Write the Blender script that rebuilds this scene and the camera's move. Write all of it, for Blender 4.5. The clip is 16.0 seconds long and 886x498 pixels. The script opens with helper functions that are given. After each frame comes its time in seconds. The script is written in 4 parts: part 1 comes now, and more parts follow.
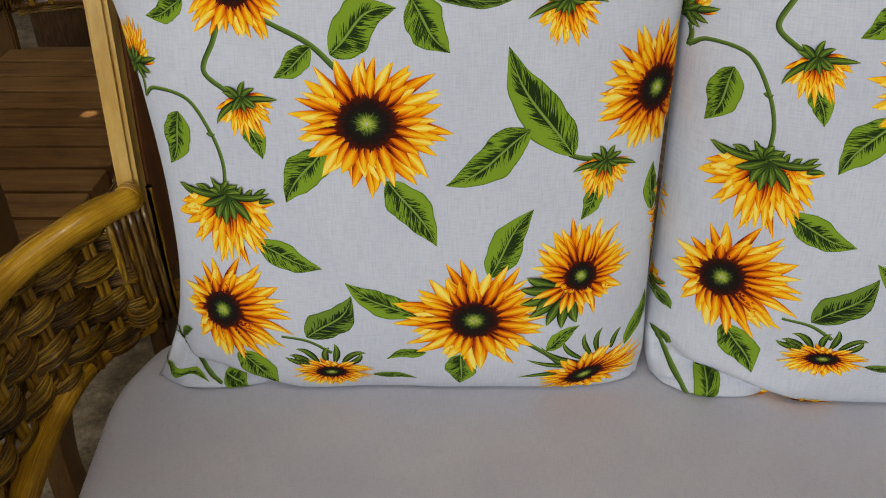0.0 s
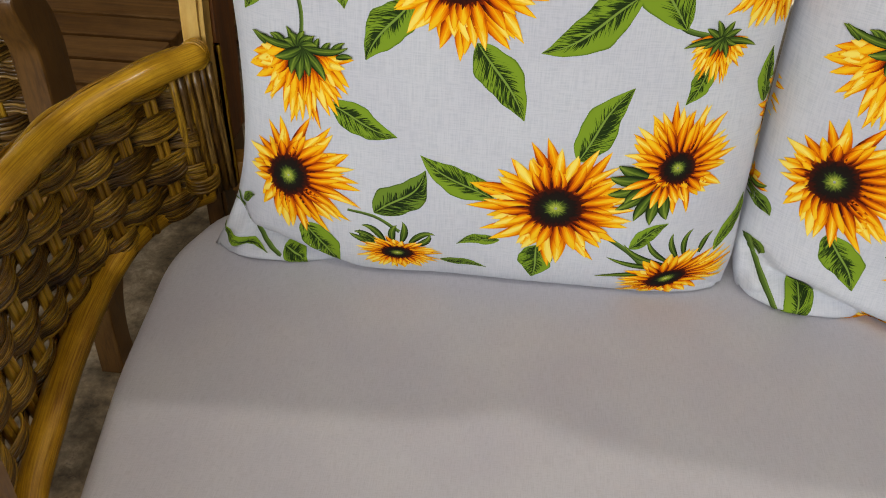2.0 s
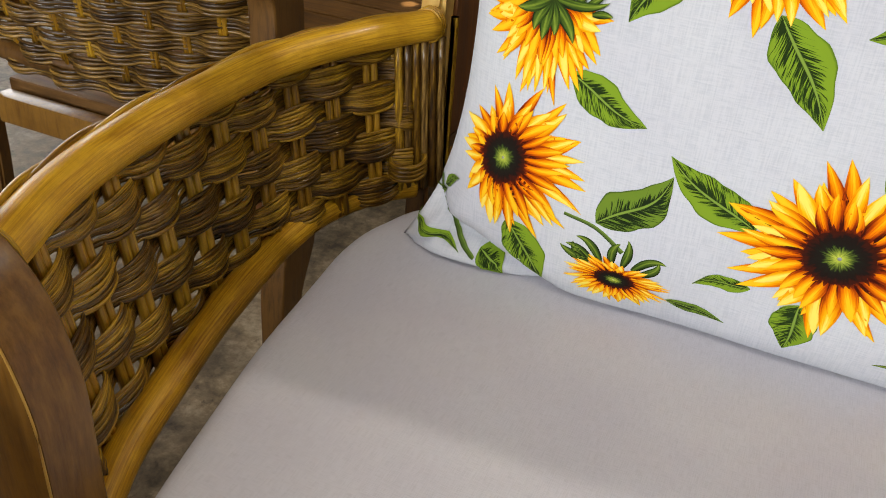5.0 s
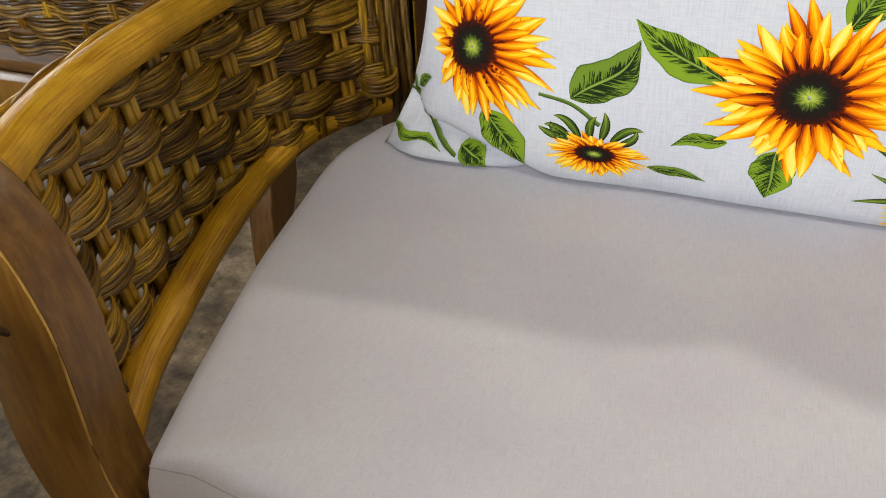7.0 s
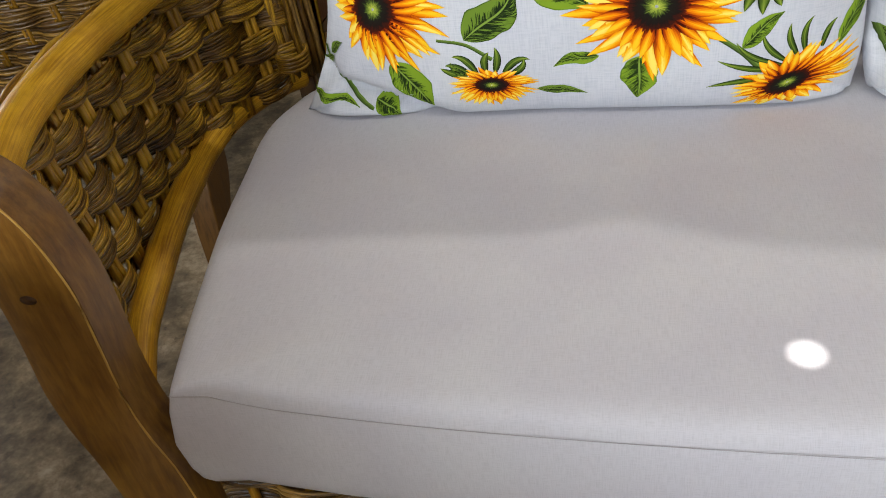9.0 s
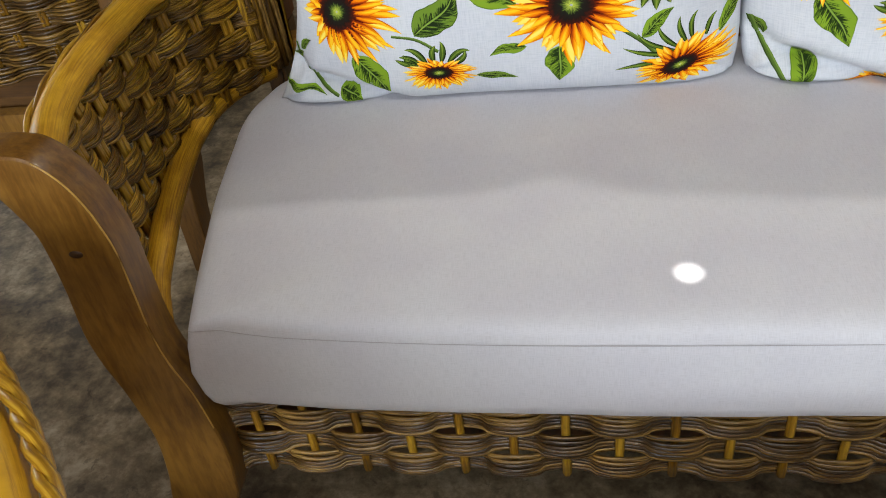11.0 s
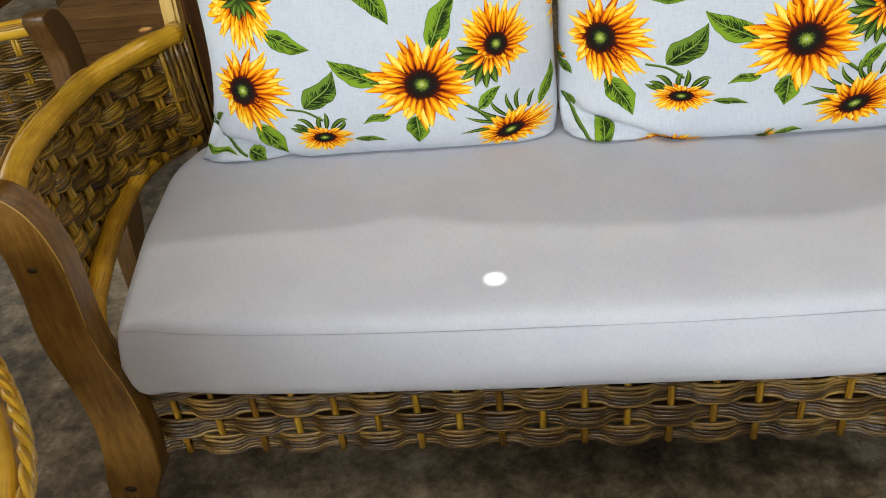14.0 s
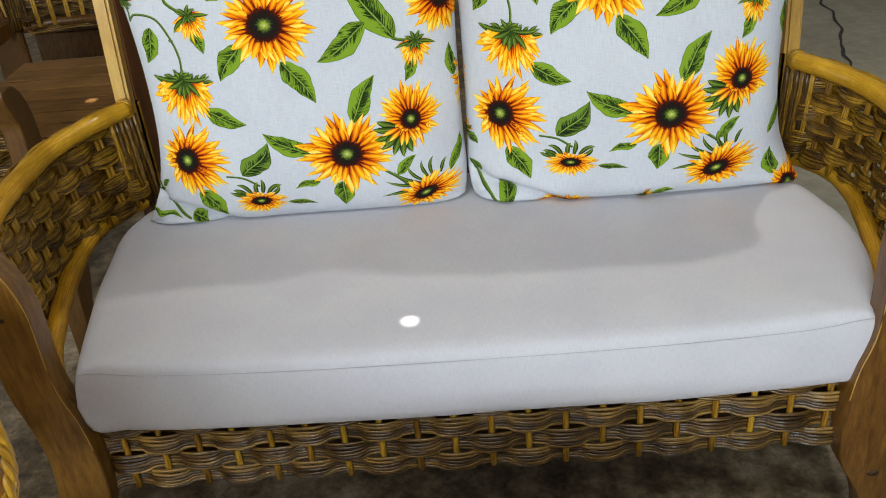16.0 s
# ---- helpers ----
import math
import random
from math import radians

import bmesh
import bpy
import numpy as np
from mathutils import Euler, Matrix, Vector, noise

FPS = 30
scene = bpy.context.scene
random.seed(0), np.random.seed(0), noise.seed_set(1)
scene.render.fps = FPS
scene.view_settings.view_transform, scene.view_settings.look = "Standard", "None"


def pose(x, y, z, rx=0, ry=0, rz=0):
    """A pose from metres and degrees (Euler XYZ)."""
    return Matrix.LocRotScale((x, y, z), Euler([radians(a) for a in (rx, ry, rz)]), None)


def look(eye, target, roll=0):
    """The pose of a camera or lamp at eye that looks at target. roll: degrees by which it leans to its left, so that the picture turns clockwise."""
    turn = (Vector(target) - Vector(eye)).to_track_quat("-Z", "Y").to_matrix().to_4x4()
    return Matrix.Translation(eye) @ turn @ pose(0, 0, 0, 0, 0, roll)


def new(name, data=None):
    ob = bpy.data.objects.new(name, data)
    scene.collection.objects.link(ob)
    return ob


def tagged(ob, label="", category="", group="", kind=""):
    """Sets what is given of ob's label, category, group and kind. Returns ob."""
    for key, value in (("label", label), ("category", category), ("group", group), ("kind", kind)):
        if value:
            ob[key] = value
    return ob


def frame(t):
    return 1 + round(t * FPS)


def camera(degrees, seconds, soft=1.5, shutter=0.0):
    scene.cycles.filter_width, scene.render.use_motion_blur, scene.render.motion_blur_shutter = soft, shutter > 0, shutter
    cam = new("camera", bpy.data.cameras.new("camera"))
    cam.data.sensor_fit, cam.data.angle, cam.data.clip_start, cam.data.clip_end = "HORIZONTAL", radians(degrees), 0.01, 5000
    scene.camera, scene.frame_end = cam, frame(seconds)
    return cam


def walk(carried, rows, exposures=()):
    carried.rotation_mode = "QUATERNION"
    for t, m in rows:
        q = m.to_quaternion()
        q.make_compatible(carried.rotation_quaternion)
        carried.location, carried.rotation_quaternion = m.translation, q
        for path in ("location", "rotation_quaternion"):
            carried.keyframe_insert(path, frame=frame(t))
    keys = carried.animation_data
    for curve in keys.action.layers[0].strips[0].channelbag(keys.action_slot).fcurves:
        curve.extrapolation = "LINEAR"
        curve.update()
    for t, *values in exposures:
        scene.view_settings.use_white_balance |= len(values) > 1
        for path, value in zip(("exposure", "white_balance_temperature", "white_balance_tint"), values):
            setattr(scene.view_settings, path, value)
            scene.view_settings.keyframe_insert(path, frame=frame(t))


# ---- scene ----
cam = camera(54.1, 16.0, soft=1.0)
PATH = [
    (0, (-0.177, -0.328, 1.083), (-0.236, 1.339, -0.019), -1.0),
    (0.5, (-0.174, -0.345, 1.082), (-0.248, 1.3, -0.053), -1.0),
    (1, (-0.178, -0.347, 1.071), (-0.27, 1.263, -0.113), -0.8),
    (1.5, (-0.195, -0.332, 1.037), (-0.303, 1.26, -0.169), 0.5),
    (2, (-0.209, -0.306, 1.011), (-0.363, 1.257, -0.228), 1.7),
    (2.5, (-0.212, -0.28, 0.992), (-0.5, 1.271, -0.238), 2.2),
    (3, (-0.22, -0.252, 0.968), (-0.642, 1.283, -0.242), 3.8),
    (3.5, (-0.22, -0.226, 0.943), (-0.748, 1.295, -0.244), 4.8),
    (3.7, (-0.224, -0.22, 0.937), (-0.793, 1.297, -0.236), 5.0),
    (5.8, (-0.232, -0.223, 0.836), (-0.87, 1.34, -0.238), 4.4),
    (6, (-0.231, -0.226, 0.836), (-0.853, 1.319, -0.27), 3.7),
    (6.5, (-0.224, -0.236, 0.832), (-0.823, 1.288, -0.316), 1.4),
    (7, (-0.219, -0.256, 0.832), (-0.796, 1.254, -0.346), -2.1),
    (7.5, (-0.21, -0.287, 0.837), (-0.747, 1.225, -0.357), -4.9),
    (8, (-0.206, -0.315, 0.844), (-0.68, 1.211, -0.358), -6.2),
    (8.5, (-0.199, -0.342, 0.855), (-0.634, 1.197, -0.347), -7.8),
    (9, (-0.195, -0.37, 0.863), (-0.607, 1.157, -0.362), -8.8),
    (9.2, (-0.196, -0.38, 0.874), (-0.598, 1.132, -0.372), -9.3),
    (11.3, (-0.162, -0.531, 0.949), (-0.452, 0.997, -0.308), -8.4),
    (11.5, (-0.152, -0.543, 0.959), (-0.438, 0.984, -0.301), -8.5),
    (12, (-0.129, -0.586, 0.983), (-0.396, 0.954, -0.265), -8.3),
    (12.5, (-0.109, -0.624, 1.002), (-0.354, 0.935, -0.227), -8.0),
    (13, (-0.087, -0.663, 1.011), (-0.312, 0.926, -0.182), -7.6),
    (13.5, (-0.059, -0.703, 1.017), (-0.277, 0.914, -0.141), -7.3),
    (14, (-0.036, -0.739, 1.03), (-0.238, 0.899, -0.099), -6.9),
    (14.5, (-0.022, -0.774, 1.045), (-0.186, 0.884, -0.062), -6.0),
    (15, (0.001, -0.828, 1.064), (-0.158, 0.85, -0.012), -5.9),
    (15.5, (0.008, -0.85, 1.085), (-0.148, 0.849, 0.041), -6.4),
    (16, (0.007, -0.879, 1.104), (-0.055, 0.836, 0.077), -5.2),
]
EXPOSURES = [(0, -0.62, 6700, 11), (1.0, -0.58, 6800, 11), (2.0, -0.40, 6950, 11), (3.5, -0.14, 6950, 11), (7.0, 0.06, 6900, 10), (9.0, -0.06, 6600, 9), (12.5, 0.04, 6480, 6), (16, -0.10, 6400, 5)]
walk(cam, [(t, look(eye, target, roll)) for t, eye, target, roll in PATH], EXPOSURES)

# ---- world, sun, large lights ----
world = bpy.data.worlds.new("daylight")
world.use_nodes = True
scene.world = world
_n, _l = world.node_tree.nodes, world.node_tree.links
sky = _n.new("ShaderNodeTexSky")
sky.sky_type, sky.sun_disc = "NISHITA", False
sky.sun_elevation, sky.sun_rotation = radians(74), radians(150)
_l.new(sky.outputs[0], _n["Background"].inputs[0])
_n["Background"].inputs[1].default_value = 0.06

ROOF = 3.2
SPOTS = [(-0.079, 0.056, 0.438, 0.0108), (-0.985, 1.350, 0.317, 0.016)]   # where sun dots fall through round holes in the roof, and the holes' radius
SUN_EL, SUN_AZ = radians(74), radians(-60)
sun_way = Vector((math.cos(SUN_EL) * math.cos(SUN_AZ), math.cos(SUN_EL) * math.sin(SUN_AZ), math.sin(SUN_EL)))
sun = new("sun", bpy.data.lights.new("sun", "SUN"))
sun.data.energy, sun.data.angle, sun.data.color = 9.0, radians(0.2), (1.0, 0.96, 0.9)
sun.matrix_world = look(sun_way * 20, (0, 0, 0))


def area(name, eye, target, w, h, watts, colour):
    lamp = new(name, bpy.data.lights.new(name, "AREA"))
    lamp.data.shape, lamp.data.size, lamp.data.size_y = "RECTANGLE", w, h
    lamp.data.energy, lamp.data.color = watts, colour
    lamp.matrix_world = look(eye, target)
    return lamp


area("front_opening_light", (-1.15, -4.2, 1.9), (-0.3, 0, 0.5), 4.2, 1.9, 234, (0.85, 0.91, 1.0))
area("right_opening_light", (4.7, -2.3, 1.6), (0.2, 0.1, 0.5), 1.4, 2.0, 12, (0.70, 0.86, 1.0))
area("west_door_light", (-4.98, 3.0, 1.15), (-0.6, 0.9, 0.6), 1.5, 2.2, 60, (0.95, 0.98, 1.0))
area("skylight_light", (1.02, 1.56, ROOF - 0.02), (0.1, 0.3, 0.4), 0.10, 0.10, 25, (1.0, 0.97, 0.91))
# added fill from above the front; no such source is known
area("front_skylight_light", (-0.2, -1.5, ROOF - 0.02), (-0.2, -1.3, 0), 2.2, 0.9, 36, (1.0, 0.97, 0.92))

# ---- materials ----


def nodes_of(name):
    m = bpy.data.materials.new(name)
    m.use_nodes = True
    return m, m.node_tree.nodes, m.node_tree.links, m.node_tree.nodes["Principled BSDF"]


def ramp(n, stops):
    r = n.new("ShaderNodeValToRGB")
    e = r.color_ramp.elements
    while len(e) < len(stops):
        e.new(0.5)
    for el, (p, c) in zip(e, stops):
        el.position, el.color = p, (*c, 1)
    return r


def noise_tex(n, l, vec, scale, detail=4.0, rough=0.6, distortion=0.0):
    t = n.new("ShaderNodeTexNoise")
    t.inputs["Scale"].default_value, t.inputs["Detail"].default_value = scale, detail
    t.inputs["Roughness"].default_value, t.inputs["Distortion"].default_value = rough, distortion
    l.new(vec, t.inputs["Vector"])
    return t.outputs["Fac"]


def stretch(n, l, vec, scale):
    m = n.new("ShaderNodeMapping")
    m.inputs["Scale"].default_value = scale
    l.new(vec, m.inputs["Vector"])
    return m.outputs["Vector"]


def math_node(n, l, op, a, b):
    m = n.new("ShaderNodeMath")
    m.operation = op
    for i, v in enumerate((a, b)):
        if isinstance(v, (int, float)):
            m.inputs[i].default_value = v
        else:
            l.new(v, m.inputs[i])
    return m.outputs[0]


def mix(n, l, kind, fac, a, b):
    m = n.new("ShaderNodeMix")
    m.data_type, m.blend_type = "RGBA", kind
    for sock, v in ((m.inputs["Factor"], fac), (m.inputs["A"], a), (m.inputs["B"], b)):
        if isinstance(v, (int, float)):
            sock.default_value = v
        elif isinstance(v, tuple):
            sock.default_value = (*v, 1)
        else:
            l.new(v, sock)
    return m.outputs["Result"]


def bump(n, l, b, height, strength, dist):
    k = n.new("ShaderNodeBump")
    k.inputs["Strength"].default_value, k.inputs["Distance"].default_value = strength, dist
    l.new(height, k.inputs["Height"])
    l.new(k.outputs[0], b.inputs["Normal"])


def coords(n, which):
    return n.new("ShaderNodeTexCoord").outputs[which]


def grained(name, stops, space="UV", scale=(40, 3, 1), big=2.5, rough=0.4, dark=(0.35, 0.3, 0.25), dark_amount=0.5, coat=0.0, relief=0.3):
    """Streaky plant material: fine grain along the piece, stains at a larger scale, a different tone in each piece."""
    m, n, l, b = nodes_of(name)
    v = coords(n, space)
    ob = coords(n, "Object")
    g = noise_tex(n, l, stretch(n, l, v, scale), 1.0, 5, 0.65)
    r = ramp(n, stops)
    rnd = n.new("ShaderNodeObjectInfo").outputs["Random"]
    isl = n.new("ShaderNodeNewGeometry").outputs["Random Per Island"]
    tone = math_node(n, l, "ADD", math_node(n, l, "MULTIPLY", rnd, 0.26), math_node(n, l, "MULTIPLY", isl, 0.14))
    l.new(math_node(n, l, "SUBTRACT", math_node(n, l, "ADD", g, tone), 0.14), r.inputs[0])
    stain = ramp(n, [(0.42, (0, 0, 0)), (0.68, (1, 1, 1))])
    l.new(noise_tex(n, l, ob, big * 6, 6, 0.7), stain.inputs[0])
    fac = math_node(n, l, "MULTIPLY", stain.outputs[0], dark_amount)
    l.new(mix(n, l, "MULTIPLY", fac, r.outputs[0], dark), b.inputs["Base Color"])
    rr = n.new("ShaderNodeMapRange")
    rr.inputs["To Min"].default_value, rr.inputs["To Max"].default_value = rough - 0.1, rough + 0.15
    l.new(g, rr.inputs["Value"])
    l.new(rr.outputs[0], b.inputs["Roughness"])
    b.inputs["Coat Weight"].default_value, b.inputs["Coat Roughness"].default_value = coat, 0.16
    b.inputs["Specular IOR Level"].default_value = 0.35
    bump(n, l, b, g, relief, 0.002)
    return m


RATTAN_POLE = grained("rattan_pole", [(0.30, (0.12, 0.045, 0.002)), (0.42, (0.40, 0.18, 0.007)), (0.66, (0.70, 0.39, 0.024))], scale=(60, 16, 1), rough=0.38, coat=0.22, dark_amount=0.45, dark=(0.35, 0.24, 0.12), relief=0.22)
RATTAN_CANE = grained("rattan_cane", [(0.3, (0.010, 0.004, 0.001)), (0.50, (0.15, 0.068, 0.004)), (0.74, (0.62, 0.35, 0.024))], scale=(9, 26, 1), rough=0.42, coat=0.12, dark=(0.20, 0.13, 0.07), dark_amount=0.85, big=3.4)
RATTAN_BRIGHT = grained("rattan_bright", [(0.28, (0.09, 0.036, 0.003)), (0.5, (0.36, 0.175, 0.010)), (0.72, (0.62, 0.37, 0.03))], scale=(9, 14, 1), rough=0.36, coat=0.3, dark_amount=0.5)
RATTAN_BROWN = grained("rattan_brown_stain", [(0.3, (0.009, 0.004, 0.001)), (0.50, (0.088, 0.041, 0.006)), (0.74, (0.40, 0.225, 0.042))], scale=(7, 20, 1), rough=0.36, coat=0.3, dark=(0.25, 0.2, 0.16), dark_amount=0.7)
# dark brown wood; on the back legs it stands in for shade
WOOD_DARK = grained("dark_and_shaded_wood", [(0.28, (0.026, 0.011, 0.003)), (0.5, (0.075, 0.032, 0.007)), (0.72, (0.14, 0.065, 0.014))], space="Object", scale=(150, 150, 22), rough=0.36, coat=0.25, dark=(0.45, 0.36, 0.28), dark_amount=0.5, big=1.3, relief=0.15)
RATTAN_DARK = grained("rattan_dark_glaze", [(0.3, (0.010, 0.005, 0.002)), (0.50, (0.10, 0.048, 0.009)), (0.74, (0.52, 0.31, 0.075))], scale=(7, 20, 1), rough=0.32, coat=0.5, dark=(0.20, 0.16, 0.13), dark_amount=0.8)
WOOD_POST = grained("stained_wood", [(0.28, (0.085, 0.034, 0.005)), (0.5, (0.165, 0.072, 0.010)), (0.72, (0.25, 0.122, 0.019))], space="Object", scale=(150, 150, 22), rough=0.36, coat=0.3, dark=(0.40, 0.30, 0.20), dark_amount=0.5, big=1.3, relief=0.15)
WOOD_RED = grained("reddish_wood", [(0.25, (0.04, 0.012, 0.003)), (0.5, (0.125, 0.040, 0.008)), (0.75, (0.22, 0.078, 0.016))], space="Object", scale=(90, 90, 6), rough=0.45, coat=0.05, dark_amount=0.4)
WOOD_LIGHT = grained("honey_wood", [(0.25, (0.34, 0.175, 0.03)), (0.5, (0.54, 0.31, 0.06)), (0.75, (0.64, 0.41, 0.10))], space="Object", scale=(90, 90, 5), rough=0.42, coat=0.2, dark_amount=0.3)
KNOT = grained("wood_knot", [(0.25, (0.02, 0.008, 0.003)), (0.6, (0.05, 0.02, 0.006)), (0.8, (0.08, 0.035, 0.01))], space="Object", scale=(200, 200, 200), rough=0.5)
WOOD_SLAT = grained("slat_wood", [(0.25, (0.075, 0.032, 0.008)), (0.5, (0.185, 0.086, 0.022)), (0.78, (0.32, 0.165, 0.050))], space="Object", scale=(60, 5, 60), rough=0.52, dark_amount=0.5, coat=0.0, big=1.5)


def cloth(name, base, tint, thread, rough=0.92, relief=0.25):
    """Plain-woven linen: two crossing threads, slubs, and faint larger unevenness."""
    m, n, l, b = nodes_of(name)
    v = coords(n, "UV")
    ob = coords(n, "Object")
    warp = noise_tex(n, l, stretch(n, l, v, (thread, thread * 0.05, 1)), 1.0, 2, 0.6)
    weft = noise_tex(n, l, stretch(n, l, v, (thread * 0.08, thread, 1)), 1.0, 2, 0.6)
    both = math_node(n, l, "MULTIPLY", math_node(n, l, "ADD", warp, weft), 0.5)
    r = ramp(n, [(0.36, tint), (0.56, base)])
    l.new(both, r.inputs[0])
    cl = ramp(n, [(0.35, (0.93, 0.92, 0.95)), (0.65, (1, 1, 1))])
    l.new(noise_tex(n, l, ob, 9, 3, 0.5), cl.inputs[0])
    l.new(mix(n, l, "MULTIPLY", 1.0, r.outputs[0], cl.outputs[0]), b.inputs["Base Color"])
    b.inputs["Roughness"].default_value = rough
    b.inputs["Sheen Weight"].default_value = 0.08
    bump(n, l, b, both, relief, 0.0006)
    return m


LINEN_WHITE = cloth("white_linen", (0.63, 0.643, 0.66), (0.53, 0.553, 0.58), 900)
LINEN_GREY = cloth("grey_linen", (0.61, 0.597, 0.615), (0.53, 0.517, 0.532), 1500, relief=0.12)
m_, n_, l_, b_ = nodes_of("seam_thread")
b_.inputs["Base Color"].default_value, b_.inputs["Roughness"].default_value = (0.42, 0.39, 0.40, 1), 0.9
THREAD = m_


def printed(name, stops, streak, crown=0.0):
    """Ink on cloth: a ramp along the motif (V), streaks along it, optional veins across."""
    m, n, l, b = nodes_of(name)
    v = coords(n, "UV")
    sep = n.new("ShaderNodeSeparateXYZ")
    l.new(v, sep.inputs[0])
    isl = n.new("ShaderNodeNewGeometry").outputs["Random Per Island"]
    st = noise_tex(n, l, stretch(n, l, v, streak), 1.0, 3, 0.6)
    val = math_node(n, l, "ADD", sep.outputs["Y"], math_node(n, l, "MULTIPLY", math_node(n, l, "SUBTRACT", st, 0.5), 0.80))
    val = math_node(n, l, "ADD", val, math_node(n, l, "MULTIPLY", math_node(n, l, "SUBTRACT", isl, 0.5), 0.35))
    if crown:
        rim = math_node(n, l, "ABSOLUTE", math_node(n, l, "SUBTRACT", sep.outputs["X"], 0.5), 0.0)
        val = math_node(n, l, "ADD", val, math_node(n, l, "MULTIPLY", math_node(n, l, "SUBTRACT", 0.28, rim), crown))
    r = ramp(n, stops)
    l.new(val, r.inputs[0])
    l.new(r.outputs[0], b.inputs["Base Color"])
    b.inputs["Roughness"].default_value, b.inputs["Specular IOR Level"].default_value = 0.9, 0.12
    return m, n, l, b, sep, r


PETAL = printed("petal_print", [(0.14, (0.05, 0.005, 0.001)), (0.35, (0.40, 0.042, 0.001)), (0.56, (0.80, 0.17, 0.001)), (0.80, (0.93, 0.34, 0.002)), (1.0, (0.98, 0.57, 0.016))], (13, 1.6, 1), 1.3)[0]
PETAL_LIGHT = printed("petal_print_light", [(0.10, (0.20, 0.02, 0.001)), (0.32, (0.72, 0.13, 0.001)), (0.54, (0.92, 0.33, 0.002)), (0.78, (0.98, 0.53, 0.010)), (1.0, (1.0, 0.77, 0.13))], (13, 1.6, 1), 1.3)[0]
FILAMENT = printed("filament_print", [(0.2, (0.022, 0.005, 0.003)), (0.6, (0.075, 0.010, 0.002)), (0.95, (0.22, 0.022, 0.002))], (6, 2, 1))[0]
DISC = printed("seed_disc_print", [(0.0, (0.52, 0.56, 0.08)), (0.14, (0.27, 0.34, 0.04)), (0.31, (0.07, 0.105, 0.015)), (0.43, (0.012, 0.012, 0.007)), (0.75, (0.013, 0.007, 0.005)), (0.98, (0.05, 0.008, 0.003))], (46, 3, 1))[0]
STEM = printed("stem_print", [(0.1, (0.035, 0.06, 0.012)), (0.5, (0.10, 0.17, 0.025)), (0.9, (0.19, 0.28, 0.05))], (3, 2, 1))[0]


def leaf_print(name, dark, mid, light):
    """A leaf drawn in ink: pale midrib, dark hatching that runs out from it in uneven strokes, a plain lighter margin."""
    m, n, l, b = nodes_of(name)
    v = coords(n, "UV")
    sep = n.new("ShaderNodeSeparateXYZ")
    l.new(v, sep.inputs[0])
    rnd = n.new("ShaderNodeObjectInfo").outputs["Random"]
    side = math_node(n, l, "SUBTRACT", sep.outputs["X"], 0.5)
    x = math_node(n, l, "MULTIPLY", math_node(n, l, "ABSOLUTE", side, 0.0), 2.0)
    slant = math_node(n, l, "ADD", sep.outputs["Y"], math_node(n, l, "MULTIPLY", x, -0.22))
    slant = math_node(n, l, "ADD", slant, math_node(n, l, "MULTIPLY", rnd, 7.0))
    comb = n.new("ShaderNodeCombineXYZ")
    l.new(math_node(n, l, "MULTIPLY", slant, 62.0), comb.inputs[0])
    l.new(math_node(n, l, "MULTIPLY", side, 3.0), comb.inputs[1])
    strokes = noise_tex(n, l, comb.outputs[0], 1.0, 2, 0.5)
    comb2 = n.new("ShaderNodeCombineXYZ")
    l.new(math_node(n, l, "MULTIPLY", slant, 5.0), comb2.inputs[0])
    l.new(math_node(n, l, "MULTIPLY", side, 2.5), comb2.inputs[1])
    patch = noise_tex(n, l, comb2.outputs[0], 1.0, 2, 0.5)
    # how far the dark strokes reach from the midrib: further in one half than in the other
    shade = math_node(n, l, "SUBTRACT", x, math_node(n, l, "MULTIPLY", math_node(n, l, "SUBTRACT", strokes, 0.5), 2.6))
    shade = math_node(n, l, "SUBTRACT", shade, math_node(n, l, "MULTIPLY", math_node(n, l, "SUBTRACT", patch, 0.5), 1.5))
    shade = math_node(n, l, "ADD", shade, math_node(n, l, "MULTIPLY", side, 0.75))
    r = ramp(n, [(0.20, dark), (0.36, mid), (0.48, light)])
    l.new(shade, r.inputs[0])
    rib = ramp(n, [(0.035, (1, 1, 1)), (0.075, (0, 0, 0))])
    l.new(x, rib.inputs[0])
    inked = mix(n, l, "MIX", rib.outputs[0], r.outputs[0], (0.22, 0.33, 0.05))
    edge = ramp(n, [(0.90, (0, 0, 0)), (0.97, (1, 1, 1))])
    l.new(x, edge.inputs[0])
    l.new(mix(n, l, "MIX", math_node(n, l, "MULTIPLY", edge.outputs[0], 0.75), inked, mid), b.inputs["Base Color"])
    b.inputs["Roughness"].default_value, b.inputs["Specular IOR Level"].default_value = 0.9, 0.12
    return m


LEAF = leaf_print("leaf_print", (0.016, 0.032, 0.006), (0.075, 0.14, 0.012), (0.21, 0.33, 0.022))
LEAF_DARK = leaf_print("leaf_print_dark", (0.012, 0.022, 0.006), (0.034, 0.066, 0.010), (0.15, 0.24, 0.025))
SEPAL = printed("sepal_print", [(0.20, (0.014, 0.024, 0.006)), (0.46, (0.045, 0.085, 0.011)), (0.68, (0.13, 0.20, 0.02)), (0.95, (0.30, 0.38, 0.05))], (6, 5, 1), 1.1)[0]


